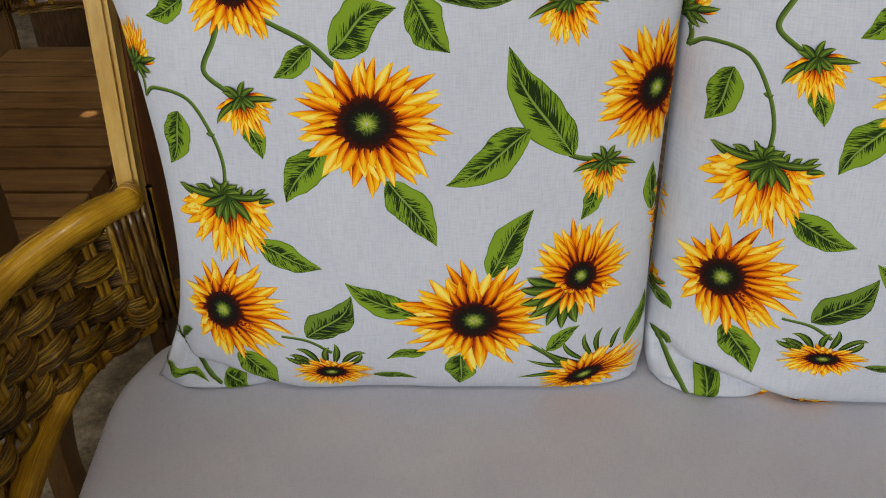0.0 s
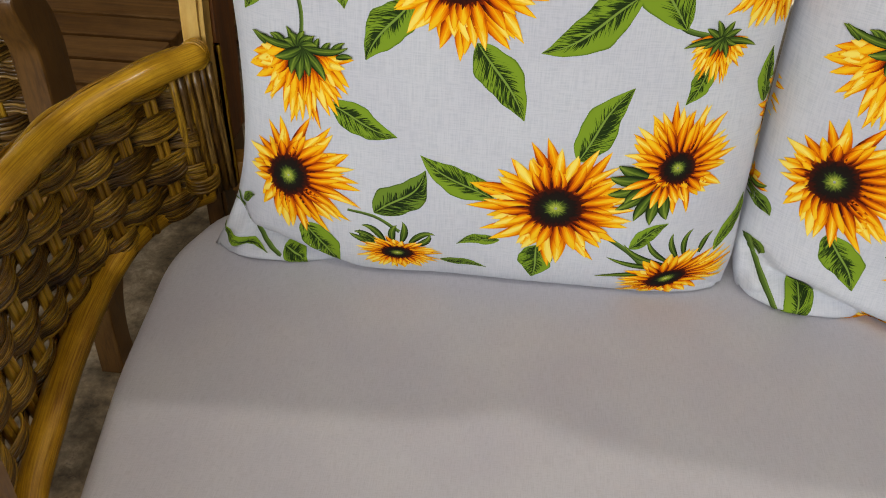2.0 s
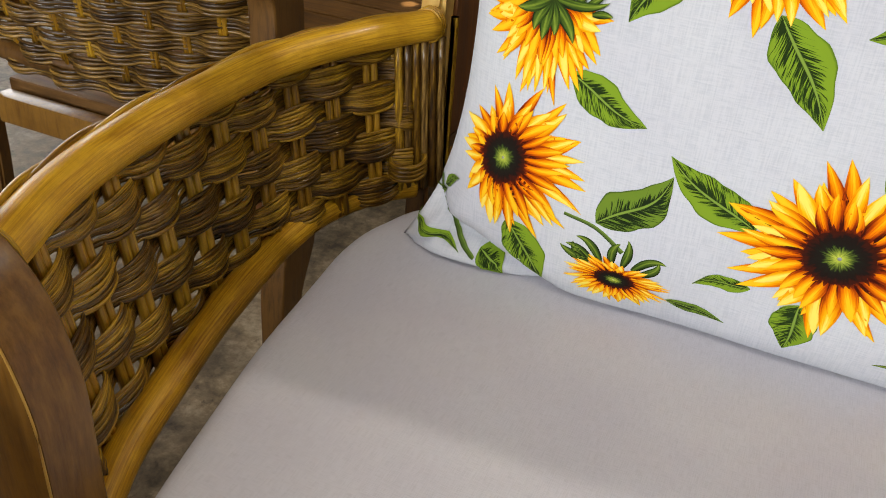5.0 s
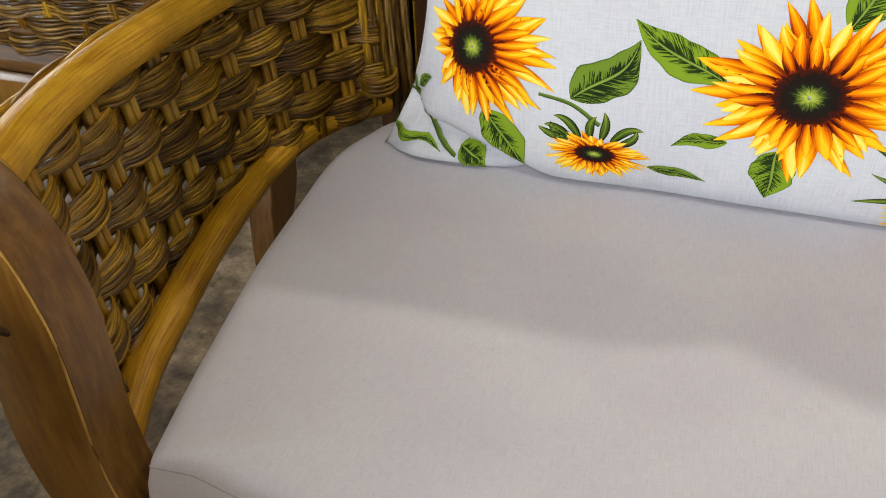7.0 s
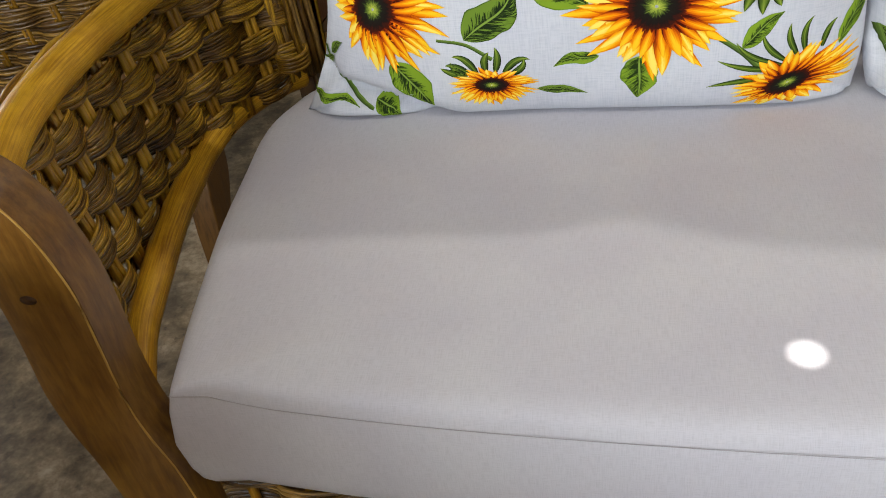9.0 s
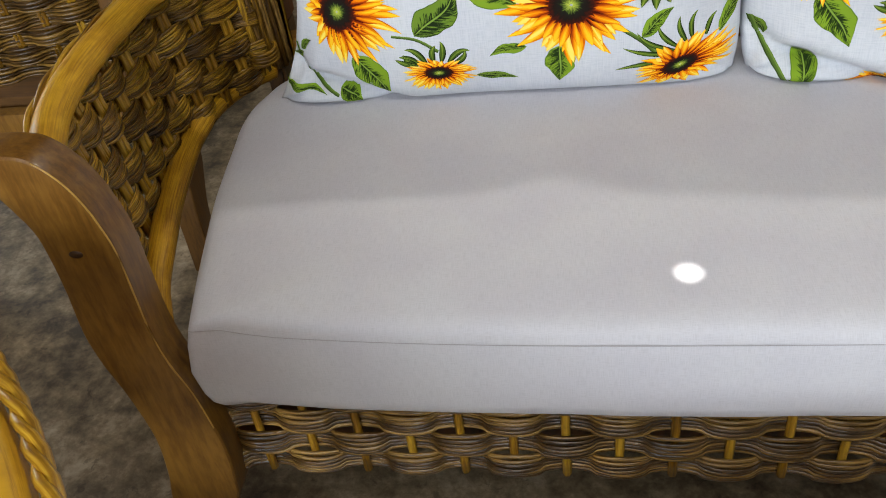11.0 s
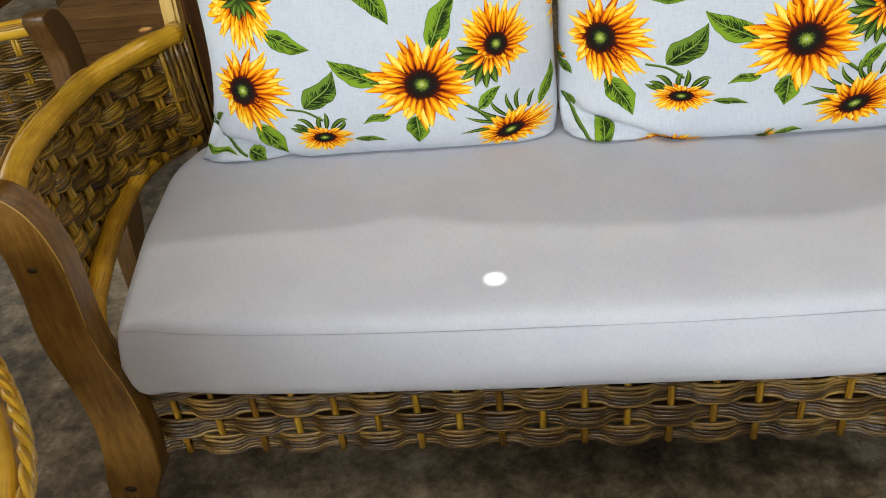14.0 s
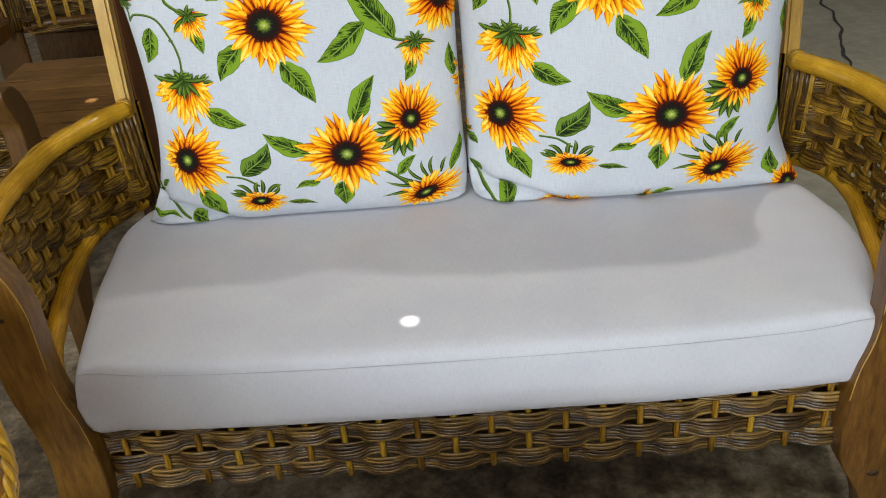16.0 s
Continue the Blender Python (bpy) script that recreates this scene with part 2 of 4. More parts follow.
def concrete(name, c1, c2, c3, scale):
    m, n, l, b = nodes_of(name)
    ob = coords(n, "Object")
    a = noise_tex(n, l, ob, 2.2 * scale, 8, 0.65, 0.3)
    f = noise_tex(n, l, ob, 26 * scale, 6, 0.7)
    r = ramp(n, [(0.40, c1), (0.5, c2), (0.61, c3)])
    l.new(math_node(n, l, "ADD", math_node(n, l, "MULTIPLY", a, 0.60), math_node(n, l, "MULTIPLY", f, 0.40)), r.inputs[0])
    spots = ramp(n, [(0.33, (0.25, 0.24, 0.22)), (0.42, (1, 1, 1))])
    l.new(noise_tex(n, l, ob, 14 * scale, 5, 0.75, 0.6), spots.inputs[0])
    l.new(mix(n, l, "MULTIPLY", 0.75, r.outputs[0], spots.outputs[0]), b.inputs["Base Color"])
    rr = n.new("ShaderNodeMapRange")
    rr.inputs["To Min"].default_value, rr.inputs["To Max"].default_value = 0.42, 0.8
    l.new(f, rr.inputs["Value"])
    l.new(rr.outputs[0], b.inputs["Roughness"])
    bump(n, l, b, f, 0.9, 0.006)
    return m


def stained_floor(name):
    """Old trowelled concrete: broad stains, hand-sized mottling, small dark pits and pale scuffs."""
    m, n, l, b = nodes_of(name)
    ob = coords(n, "Object")
    broad = noise_tex(n, l, ob, 2.4, 3, 0.5, 0.0)
    patch = noise_tex(n, l, ob, 19, 7, 0.68, 0.15)
    fine = noise_tex(n, l, ob, 90, 4, 0.7)
    both = math_node(n, l, "ADD", math_node(n, l, "MULTIPLY", broad, 0.28), math_node(n, l, "MULTIPLY", patch, 0.56))
    both = math_node(n, l, "ADD", both, math_node(n, l, "MULTIPLY", fine, 0.16))
    r = ramp(n, [(0.39, (0.045, 0.032, 0.017)), (0.47, (0.135, 0.096, 0.051)), (0.54, (0.245, 0.182, 0.106)), (0.63, (0.44, 0.35, 0.235))])
    l.new(both, r.inputs[0])
    pits = ramp(n, [(0.33, (0.30, 0.28, 0.25)), (0.40, (1, 1, 1))])
    l.new(noise_tex(n, l, ob, 42, 4, 0.7, 0.5), pits.inputs[0])
    worn = mix(n, l, "MULTIPLY", 0.6, r.outputs[0], pits.outputs[0])
    # the colour turns paler behind the loveseat, on the right
    slab = ramp(n, [(0.40, (0.30, 0.265, 0.19)), (0.62, (0.46, 0.42, 0.32))])
    l.new(both, slab.inputs[0])
    axes = n.new("ShaderNodeSeparateXYZ")
    l.new(ob, axes.inputs[0])
    edge = math_node(n, l, "MINIMUM", math_node(n, l, "ADD", axes.outputs[0], -0.35), math_node(n, l, "ADD", axes.outputs[1], -0.72))
    mask = n.new("ShaderNodeMapRange")
    mask.inputs["From Min"].default_value, mask.inputs["From Max"].default_value = 0.0, 0.16
    l.new(math_node(n, l, "ADD", edge, math_node(n, l, "MULTIPLY", math_node(n, l, "ADD", patch, -0.5), 0.3)), mask.inputs["Value"])
    l.new(mix(n, l, "MIX", mask.outputs[0], worn, slab.outputs[0]), b.inputs["Base Color"])
    rr = n.new("ShaderNodeMapRange")
    rr.inputs["To Min"].default_value, rr.inputs["To Max"].default_value = 0.38, 0.75
    l.new(patch, rr.inputs["Value"])
    l.new(rr.outputs[0], b.inputs["Roughness"])
    bump(n, l, b, patch, 0.12, 0.004)
    return m


FLOOR = stained_floor("stained_concrete")
PLASTER = concrete("plaster", (0.11, 0.095, 0.08), (0.15, 0.135, 0.11), (0.19, 0.17, 0.145), 0.4)
ROOFING = concrete("roof_boarding", (0.13, 0.09, 0.06), (0.17, 0.12, 0.08), (0.21, 0.15, 0.10), 0.5)

# ---- mesh helpers ----


def mesh_of(name, bm, material, smooth=True, sharp=0):
    me = bpy.data.meshes.new(name)
    bmesh.ops.recalc_face_normals(bm, faces=bm.faces)
    for f in bm.faces:
        f.smooth = smooth
    bm.to_mesh(me)
    bm.free()
    me.materials.append(material)
    if sharp:
        me.set_sharp_from_angle(angle=radians(sharp))
    return me


def part(name, bm, material, parent=None, label="", smooth=True, sharp=0):
    ob = new(name, mesh_of(name, bm, material, smooth, sharp))
    if parent is not None:
        ob.parent = parent
    return tagged(ob, label)


def thing(name, label, category, group="", m=None):
    ob = tagged(new(name), label, category, group)
    ob.empty_display_size = 0.1
    if m is not None:
        ob.matrix_world = m
    return ob


def smooth_path(pts, steps):
    """Catmull-Rom through pts."""
    p = [Vector(q) for q in pts]
    p = [2 * p[0] - p[1]] + p + [2 * p[-1] - p[-2]]
    out = []
    for i in range(1, len(p) - 2):
        a, b, c, d = p[i - 1:i + 3]
        for k in range(steps):
            t = k / steps
            out.append(0.5 * (2 * b + (c - a) * t + (2 * a - 5 * b + 4 * c - d) * t * t + (3 * b - a - 3 * c + d) * t ** 3))
    return out + [p[-2]]


def tube(bm, pts, radius, sides=8, flat=1.0, cap=True, up=Vector((0, 0, 1))):
    """A round or flattened rod along pts, with U round it and V along it in metres. radius: a number or one for each point."""
    uv = bm.loops.layers.uv.verify()
    pts = [Vector(p) for p in pts]
    rings, run, along = [], 0.0, []
    for i, p in enumerate(pts):
        d = (pts[min(i + 1, len(pts) - 1)] - pts[max(i - 1, 0)]).normalized()
        side = d.cross(up)
        if side.length < 1e-4:
            side = d.cross(Vector((0, 1, 0)))
        side.normalize()
        top = side.cross(d)
        r = radius if isinstance(radius, (int, float)) else radius[i]
        if i:
            run += (p - pts[i - 1]).length
        along.append(run)
        rings.append([bm.verts.new(p + side * (math.cos(a) * r * flat) + top * (math.sin(a) * r)) for a in (2 * math.pi * k / sides for k in range(sides))])
    for i in range(len(pts) - 1):
        for k in range(sides):
            j = (k + 1) % sides
            f = bm.faces.new((rings[i][k], rings[i][j], rings[i + 1][j], rings[i + 1][k]))
            for lp, (a, b) in zip(f.loops, ((k, i), (k + 1, i), (k + 1, i + 1), (k, i + 1))):
                lp[uv].uv = (a / sides, along[b])
    if cap:
        bm.faces.new(rings[0])
        bm.faces.new(rings[-1])
    return bm


def rod(pts, radius, sides=8, flat=1.0):
    return tube(bmesh.new(), pts, radius, sides, flat)


def box(x0, y0, z0, x1, y1, z1, bev=0.004, seg=2):
    bm = bmesh.new()
    bmesh.ops.create_cube(bm, size=1.0, matrix=Matrix.LocRotScale(((x0 + x1) / 2, (y0 + y1) / 2, (z0 + z1) / 2), None, (x1 - x0, y1 - y0, z1 - z0)))
    if bev:
        bmesh.ops.bevel(bm, geom=list(bm.edges), offset=bev, segments=seg, affect="EDGES", profile=0.7)
    return bm


def board(left, right, y0, y1, bev=0.008):
    """A sawn board in the XZ plane between two edge lines [(x, z)...] of equal length, with rounded edges."""
    bm = bmesh.new()
    line = list(left) + list(reversed(right))
    a = [bm.verts.new((x, y0, z)) for x, z in line]
    b = [bm.verts.new((x, y1, z)) for x, z in line]
    n = len(left)
    for i in range(n - 1):
        for s in (a, b):
            bm.faces.new((s[i], s[i + 1], s[2 * n - 2 - i], s[2 * n - 1 - i]))
    for i in range(2 * n):
        j = (i + 1) % (2 * n)
        bm.faces.new((a[i], a[j], b[j], b[i]))
    bmesh.ops.recalc_face_normals(bm, faces=bm.faces)
    sharp = [e for e in bm.edges if len(e.link_faces) == 2 and e.calc_face_angle(0) > 0.9]
    bmesh.ops.bevel(bm, geom=sharp, offset=bev, segments=3, affect="EDGES", profile=0.6)
    return bm


# ---- large structure ----


def slab(name, x0, y0, z0, x1, y1, z1, material):
    ob = part(name, box(x0, y0, z0, x1, y1, z1, 0), material, smooth=False)
    return tagged(ob, kind="structure")


def floor_mesh():
    bm = bmesh.new()
    bmesh.ops.create_grid(bm, x_segments=60, y_segments=60, size=5.0)
    for v in bm.verts:
        v.co.z = 0.003 * (noise.noise(v.co * 0.9) - 0.5) if abs(v.co.x) < 4.9 and abs(v.co.y) < 4.9 else 0
    return bm


tagged(part("floor", floor_mesh(), FLOOR), "stained brown concrete floor, paler behind the loveseat", "floor", kind="structure")


def crack_mesh():
    pts = smooth_path([(1.30, 1.75, 0.0), (1.40, 2.15, 0), (1.50, 2.45, 0), (1.55, 2.75, 0), (1.68, 3.1, 0), (1.72, 3.6, 0)], 12)
    bm = bmesh.new()
    for p in pts:
        w = 0.006 + 0.004 * noise.noise(p * 7)
        p.x += 0.02 * noise.noise(p * 9)
        bm.verts.new((p.x - w, p.y, 0.0026))
        bm.verts.new((p.x + w, p.y, 0.0026))
    bm.verts.ensure_lookup_table()
    for i in range(len(pts) - 1):
        bm.faces.new((bm.verts[2 * i], bm.verts[2 * i + 1], bm.verts[2 * i + 3], bm.verts[2 * i + 2]))
    return bm


m_, n_, l_, b_ = nodes_of("crack_filler")
b_.inputs["Base Color"].default_value, b_.inputs["Roughness"].default_value = (0.05, 0.045, 0.04, 1), 0.9
tagged(part("floor_crack", crack_mesh(), m_), "dark crack in the concrete floor", "crack", kind="structure")

# the walls stand out of view, added to enclose the light
slab("wall_north", -5.15, 5.0, 0, 5.15, 5.15, ROOF, PLASTER)
slab("wall_west", -5.15, -5, 0, -5.0, 2.2, ROOF, PLASTER)
slab("wall_west_head", -5.15, 2.2, 2.5, -5.0, 5, ROOF, PLASTER)
# the east and south sides are open above a low wall, under the roof's edge
slab("wall_east", 5.0, -5, 0, 5.15, 5, 0.5, PLASTER)
slab("wall_east_north", 5.0, 1.6, 0.5, 5.15, 5, ROOF, PLASTER)
slab("wall_east_south", 5.0, -5, 0.5, 5.15, -2.8, ROOF, PLASTER)
slab("wall_south", -5.15, -5.15, 0, 5.15, -5.0, 0.5, PLASTER)
slab("wall_south_west", -5.15, -5.15, 0.5, -2.6, -5.0, ROOF, PLASTER)
slab("wall_south_east", 3.6, -5.15, 0.5, 5.15, -5.0, ROOF, PLASTER)


def roof_mesh():
    """The roof in strips, leaving a skylight, an added front opening for fill light and two small round holes."""
    # the second gap is added to let sun in for bounce
    gaps = [(1.02 - 0.06, 1.02 + 0.06, 1.56 - 0.06, 1.56 + 0.06), (-1.3, 0.9, -1.95, -1.05)]
    holes = []
    for x, y, z, r in SPOTS:
        k = (ROOF - z) / sun_way.z
        hx, hy = x + sun_way.x * k, y + sun_way.y * k
        gaps.append((hx - 0.05, hx + 0.05, hy - 0.05, hy + 0.05))
        holes.append((hx, hy, r))
    xs = sorted({-5.15, 5.15, *(g[0] for g in gaps), *(g[1] for g in gaps)})
    ys = sorted({-5.15, 5.15, *(g[2] for g in gaps), *(g[3] for g in gaps)})
    bm = bmesh.new()
    grid = {}
    for i, x in enumerate(xs):
        for j, y in enumerate(ys):
            grid[i, j] = bm.verts.new((x, y, ROOF))
    for i in range(len(xs) - 1):
        for j in range(len(ys) - 1):
            cx, cy = (xs[i] + xs[i + 1]) / 2, (ys[j] + ys[j + 1]) / 2
            if not any(g[0] < cx < g[1] and g[2] < cy < g[3] for g in gaps):
                bm.faces.new((grid[i, j], grid[i + 1, j], grid[i + 1, j + 1], grid[i, j + 1]))
    for hx, hy, r in holes:     # a patch of roofing with a round hole
        ring = []
        for k in range(32):
            a = 2 * math.pi * k / 32
            c, d = math.cos(a), math.sin(a)
            q = 0.05 / max(abs(c), abs(d))
            ring.append((bm.verts.new((hx + r * c, hy + r * d, ROOF)), bm.verts.new((hx + q * c, hy + q * d, ROOF))))
        for a, b in zip(ring, ring[1:] + ring[:1]):
            bm.faces.new((a[0], a[1], b[1], b[0]))
    return bm


tagged(part("ceiling", roof_mesh(), ROOFING, smooth=False), "boarded ceiling with a skylight and an added front light opening", "ceiling", kind="structure")

# ---- seating ----


def mirror_x(pts, s):
    return [(s * p[0], *p[1:]) for p in pts]


def weave_rows(parent, plan, length, rows, height, pitch, phase, amp, canes, name, thick=0.0031, bright=RATTAN_CANE, tilt=(0.0, 0.0), face=1, parity=0, swell=(0.70, 0.30), sharp=0.65, out=0.0, loose=1.0, bow=0.003):
    """Rows of cane bundles woven over and under upright stakes. plan(s): place and outward normal at s metres along the panel."""
    steps = max(8, int(length / pitch * 10))
    for r, z in enumerate(rows):
        for k in range(canes):
            pts, radii = [], []
            off = (k - (canes - 1) / 2) / max(1, (canes - 1) / 2)
            for i in range(steps + 1):
                s = length * i / steps
                (x, y), (nx, ny) = plan(s)
                w = math.cos(math.pi * ((s + phase) / pitch + r + parity))
                w = math.copysign(abs(w) ** sharp, w)
                d = face * (amp * w + bow * (1 - off * off) * max(0, w)) + 0.0012 * loose * noise.noise(Vector((s * 30, r * 3.1, k * 1.7)))
                spread = height / 2 * (swell[0] + swell[1] * max(0, w) ** 0.7)
                zz = z + off * spread + 0.0012 * loose * noise.noise(Vector((s * 22, r * 5.3, k * 2.9 + 9)))
                d += tilt[0] * (zz - tilt[1]) + face * out
                pts.append((x + nx * d, y + ny * d, zz))
                radii.append(thick * (1 + 0.12 * noise.noise(Vector((s * 12, r, k)))))
            part(name, rod(pts, radii, 6, 0.8), bright, parent)


def stakes(parent, plan, length, pitch, phase, z0, z1, twin=True, radius=0.0036, tilt=(0.0, 0.0)):
    n = int((length + phase) / pitch) + 2
    for i in range(n):
        s = i * pitch - phase
        if not 0.004 < s < length - 0.004:
            continue
        (x, y), (nx, ny) = plan(s)
        tx, ty = -ny, nx
        bm = bmesh.new()
        for q in ((-1, 1) if twin else (0,)):
            j = 0.0035 * q
            zs = [z0 + (z1 - z0) * k / 5 + (0.004 * noise.noise(Vector((s * 40, 3, 1))) if k == 0 else 0) for k in range(6)]
            pts = [(x + tx * j + nx * (0.001 * q + tilt[0] * (z - tilt[1])), y + ty * j + ny * tilt[0] * (z - tilt[1]), z) for z in zs]
            tube(bm, pts, radius, 6)
        part("stake", bm, RATTAN_BRIGHT, parent)


def plan_curve(pts, n=60):
    """A function of arc length along a plan line: place and left-hand normal."""
    p = smooth_path([(x, y, 0) for x, y in pts], n)
    acc = [0.0]
    for a, b in zip(p, p[1:]):
        acc.append(acc[-1] + (b - a).length)

    def at(s):
        s = max(0.0, min(acc[-1], s))
        i = min(range(len(acc) - 1), key=lambda q: 0 if acc[q] <= s <= acc[q + 1] else 1 + abs(acc[q] - s))
        t = (s - acc[i]) / max(1e-9, acc[i + 1] - acc[i])
        q = p[i].lerp(p[i + 1], t)
        d = (p[min(i + 1, len(p) - 1)] - p[max(0, i - 1)]).normalized()
        return (q.x, q.y), (-d.y, d.x)
    return at, acc[-1]


def braid(parent, pts, radius, turns, strand, label="", material=RATTAN_BRIGHT, count=3):
    """Canes twisted round one another along pts."""
    p = [Vector(q) for q in pts]
    for c in range(count):
        out, run = [], 0.0
        for i, q in enumerate(p):
            d = (p[min(i + 1, len(p) - 1)] - p[max(0, i - 1)]).normalized()
            side = d.cross(Vector((0, 0, 1))).normalized()
            top = side.cross(d)
            if i:
                run += (q - p[i - 1]).length
            a = 2 * math.pi * (run * turns + c / count)
            out.append(q + side * math.cos(a) * radius + top * math.sin(a) * radius)
        part("binding_cane", rod(out, strand, 6), material, parent, label)


def arm(parent, side, half, heavy=False, skew=(0.0, 0.0, 0.0), outside=False):
    """One curved arm: front post, top and bottom poles, the woven panel, and its bindings. side: -1 left, 1 right; half: half the front width to the post's middle.
    skew: how far this arm stands out at its front and at its back, and its height. outside: woven for its outer face."""
    dx = half - 0.575

    def at(x, y, z=None):
        f = min(1.0, max(0.0, y / 0.5))
        x = side * (x + dx + skew[0] * (1 - f) + skew[1] * f)
        return (x, y) if z is None else (x, y, z + skew[2] * f)

    ox, oz = (0.017, -0.008) if heavy else (0.0, 0.0)      # the armchair's arms stand out further and lower
    top = smooth_path([at(x + ox, y, z + oz) for x, y, z in ((0.588, 0.022, 0.591), (0.618, 0.10, 0.591), (0.637, 0.18, 0.588), (0.645, 0.28, 0.585), (0.639, 0.38, 0.584), (0.608, 0.467, 0.584), (0.566, 0.532, 0.586))], 9)
    pole = part("top_pole", rod(top, [(0.0190 if heavy else 0.0155) + 0.0011 * noise.noise(p * 14) for p in top], 14), RATTAN_POLE, parent, "golden rattan pole")
    low = smooth_path([at(0.556, 0.030, 0.408), at(0.579, 0.085, 0.410), at(0.596, 0.152, 0.411), at(0.610, 0.212, 0.412), at(0.623, 0.29, 0.413), at(0.630, 0.37, 0.413), at(0.622, 0.44, 0.413), at(0.596, 0.497, 0.412), at(0.574, 0.522, 0.412)], 8)
    part("bottom_pole", rod(low, [0.0145 + 0.0012 * noise.noise(p * 17) for p in low], 12), WOOD_DARK if outside else RATTAN_POLE, parent, "" if outside else "golden rattan pole")
    plan, length = plan_curve([at(0.581, 0.045), at(0.611, 0.10), at(0.636, 0.20), at(0.646, 0.30), at(0.639, 0.39), at(0.609, 0.475), at(0.580, 0.515)], 10)
    tilt = (-0.13 * side, 0.520)
    stakes(parent, plan, length, 0.0465, 0.010, 0.408, 0.584, radius=0.0040, tilt=tilt)
    if outside:
        weave_rows(parent, plan, length, [0.402 + 0.0265 * k for k in range(7)], 0.025, 0.0465, 0.010, 0.0075, 5, "woven_cane", 0.0027, bright=RATTAN_BROWN, tilt=tilt, face=-side, swell=(0.86, 0.14), out=0.008)
    else:
        weave_rows(parent, plan, length, [0.4224 + 0.0246 * k for k in range(7)], 0.0262, 0.0465, 0.010, 0.0062, 12, "woven_cane", 0.0018, tilt=tilt, face=side, swell=(0.88, 0.18), sharp=0.7, loose=1.8, bow=0.0006)
    # thin canes twisted along the outer shoulder of the top pole
    outer = [p + Vector((side * (0.0262 if heavy else 0.0155), 0, 0.0085)) for p in top[2:-1]]
    braid(pole, outer, *((0.0036, 14, 0.0036) if heavy else (0.0019, 7, 0.0026)), count=3 if heavy else 2)
    # upright frame of the panel at the back post, wound with cane
    for j in range(6):
        x0, yy = 0.580 - 0.006 * j, 0.502 + 0.0068 * j
        part("panel_upright", rod([at(x0 + 0.008 * k / 6 + 0.0012 * noise.noise(Vector((j * 3.7, k * 0.9, 1))), yy, 0.412 + 0.027 * k) for k in range(7)], 0.0046, 7), RATTAN_DARK if j % 2 else RATTAN_CANE, parent)
    braid(parent, [at(0.547, 0.540, 0.415 + 0.012 * k) for k in range(16)], 0.0050, 7, 0.0044, count=3, material=RATTAN_CANE)
    bm = bmesh.new()
    for k in range(4):
        ring = [at(0.572 + 0.017 * math.cos(a), 0.5015 + 0.022 * math.sin(a), 0.437 + 0.0048 * k) for a in (2 * math.pi * q / 14 for q in range(15))]
        tube(bm, ring, 0.0026, 5)
    part("winding", bm, RATTAN_CANE, parent)
    bm = bmesh.new()
    for k in range(3):
        ring = [at(0.569 + 0.0150 * math.cos(a), 0.530 + 0.004 * (k - 1), 0.586 + 0.0165 * math.sin(a)) for a in (2 * math.pi * q / 14 for q in range(15))]
        tube(bm, ring, 0.0015, 5)
    part("winding", bm, RATTAN_BRIGHT, pole)
    bm = bmesh.new()
    r0 = 0.0200 if heavy else 0.0160
    for k in range(3 if heavy else 1):
        ring = [at((0.602 if heavy else 0.595) + ox + r0 * math.cos(a) + 0.003 * k, (0.060 if heavy else 0.042) + 0.006 * k, 0.591 + oz + r0 * math.sin(a)) for a in (2 * math.pi * q / 14 for q in range(15))]
        tube(bm, ring, 0.0016, 5)
    part("winding", bm, RATTAN_CANE, pole)
    # edging cane that follows the post
    part("edge_cane", rod([at(0.570 + 0.20 * (z - 0.512), 0.042, z) for z in (0.440 + 0.0155 * k for k in range(10))], 0.0042, 6), RATTAN_CANE, parent)
    # sculpted front post that runs down into the leg
    prof = [(0.0, 0.572, 0.620), (0.06, 0.575, 0.617), (0.12, 0.563, 0.615), (0.18, 0.532, 0.607), (0.22, 0.524, 0.598), (0.265, 0.521, 0.592), (0.30, 0.523, 0.592), (0.35, 0.529, 0.598), (0.39, 0.539, 0.606), (0.43, 0.543, 0.609), (0.48, 0.542, 0.605), (0.52, 0.541, 0.604), (0.545, 0.544, 0.606), (0.57, 0.550, 0.616), (0.59, 0.559, 0.625), (0.605, 0.571, 0.629), (0.615, 0.585, 0.627), (0.618, 0.604, 0.620)]
    fine = smooth_path([(a, b, z) for z, a, b in prof], 4)
    inner, outr = [(at(p.x, 0)[0], p.z) for p in fine], [(at(p.y, 0)[0], p.z) for p in fine]
    post = part("front_post", board(inner, outr, -0.003, 0.036, 0.0045), WOOD_DARK if outside else WOOD_POST, parent, "sculpted brown wooden post and leg", sharp=20)
    if outside:
        return
    # a thin pale line along the post's inner front edge
    part("worn_edge", rod([at(p.x + 0.0012, -0.0020, p.z) for p in fine[24:-6]], [0.0008 + 0.0003 * noise.noise(p * 40) for p in fine[24:-6]], 6), WOOD_LIGHT, post, "thin pale line along the post's edge")
    for z, x, size in ((0.522, 0.577, 0.0062), (0.163, 0.578, 0.0088)):
        bm = bmesh.new()
        bmesh.ops.create_cone(bm, cap_ends=True, segments=14, radius1=size, radius2=size, depth=0.0006, matrix=Matrix.Translation(at(x, -0.0032, z)) @ pose(0, 0, 0, 90) @ Matrix.Diagonal((1, 0.6, 1, 1)))
        part("knot", bm, KNOT, post, "dark knot in the wood")


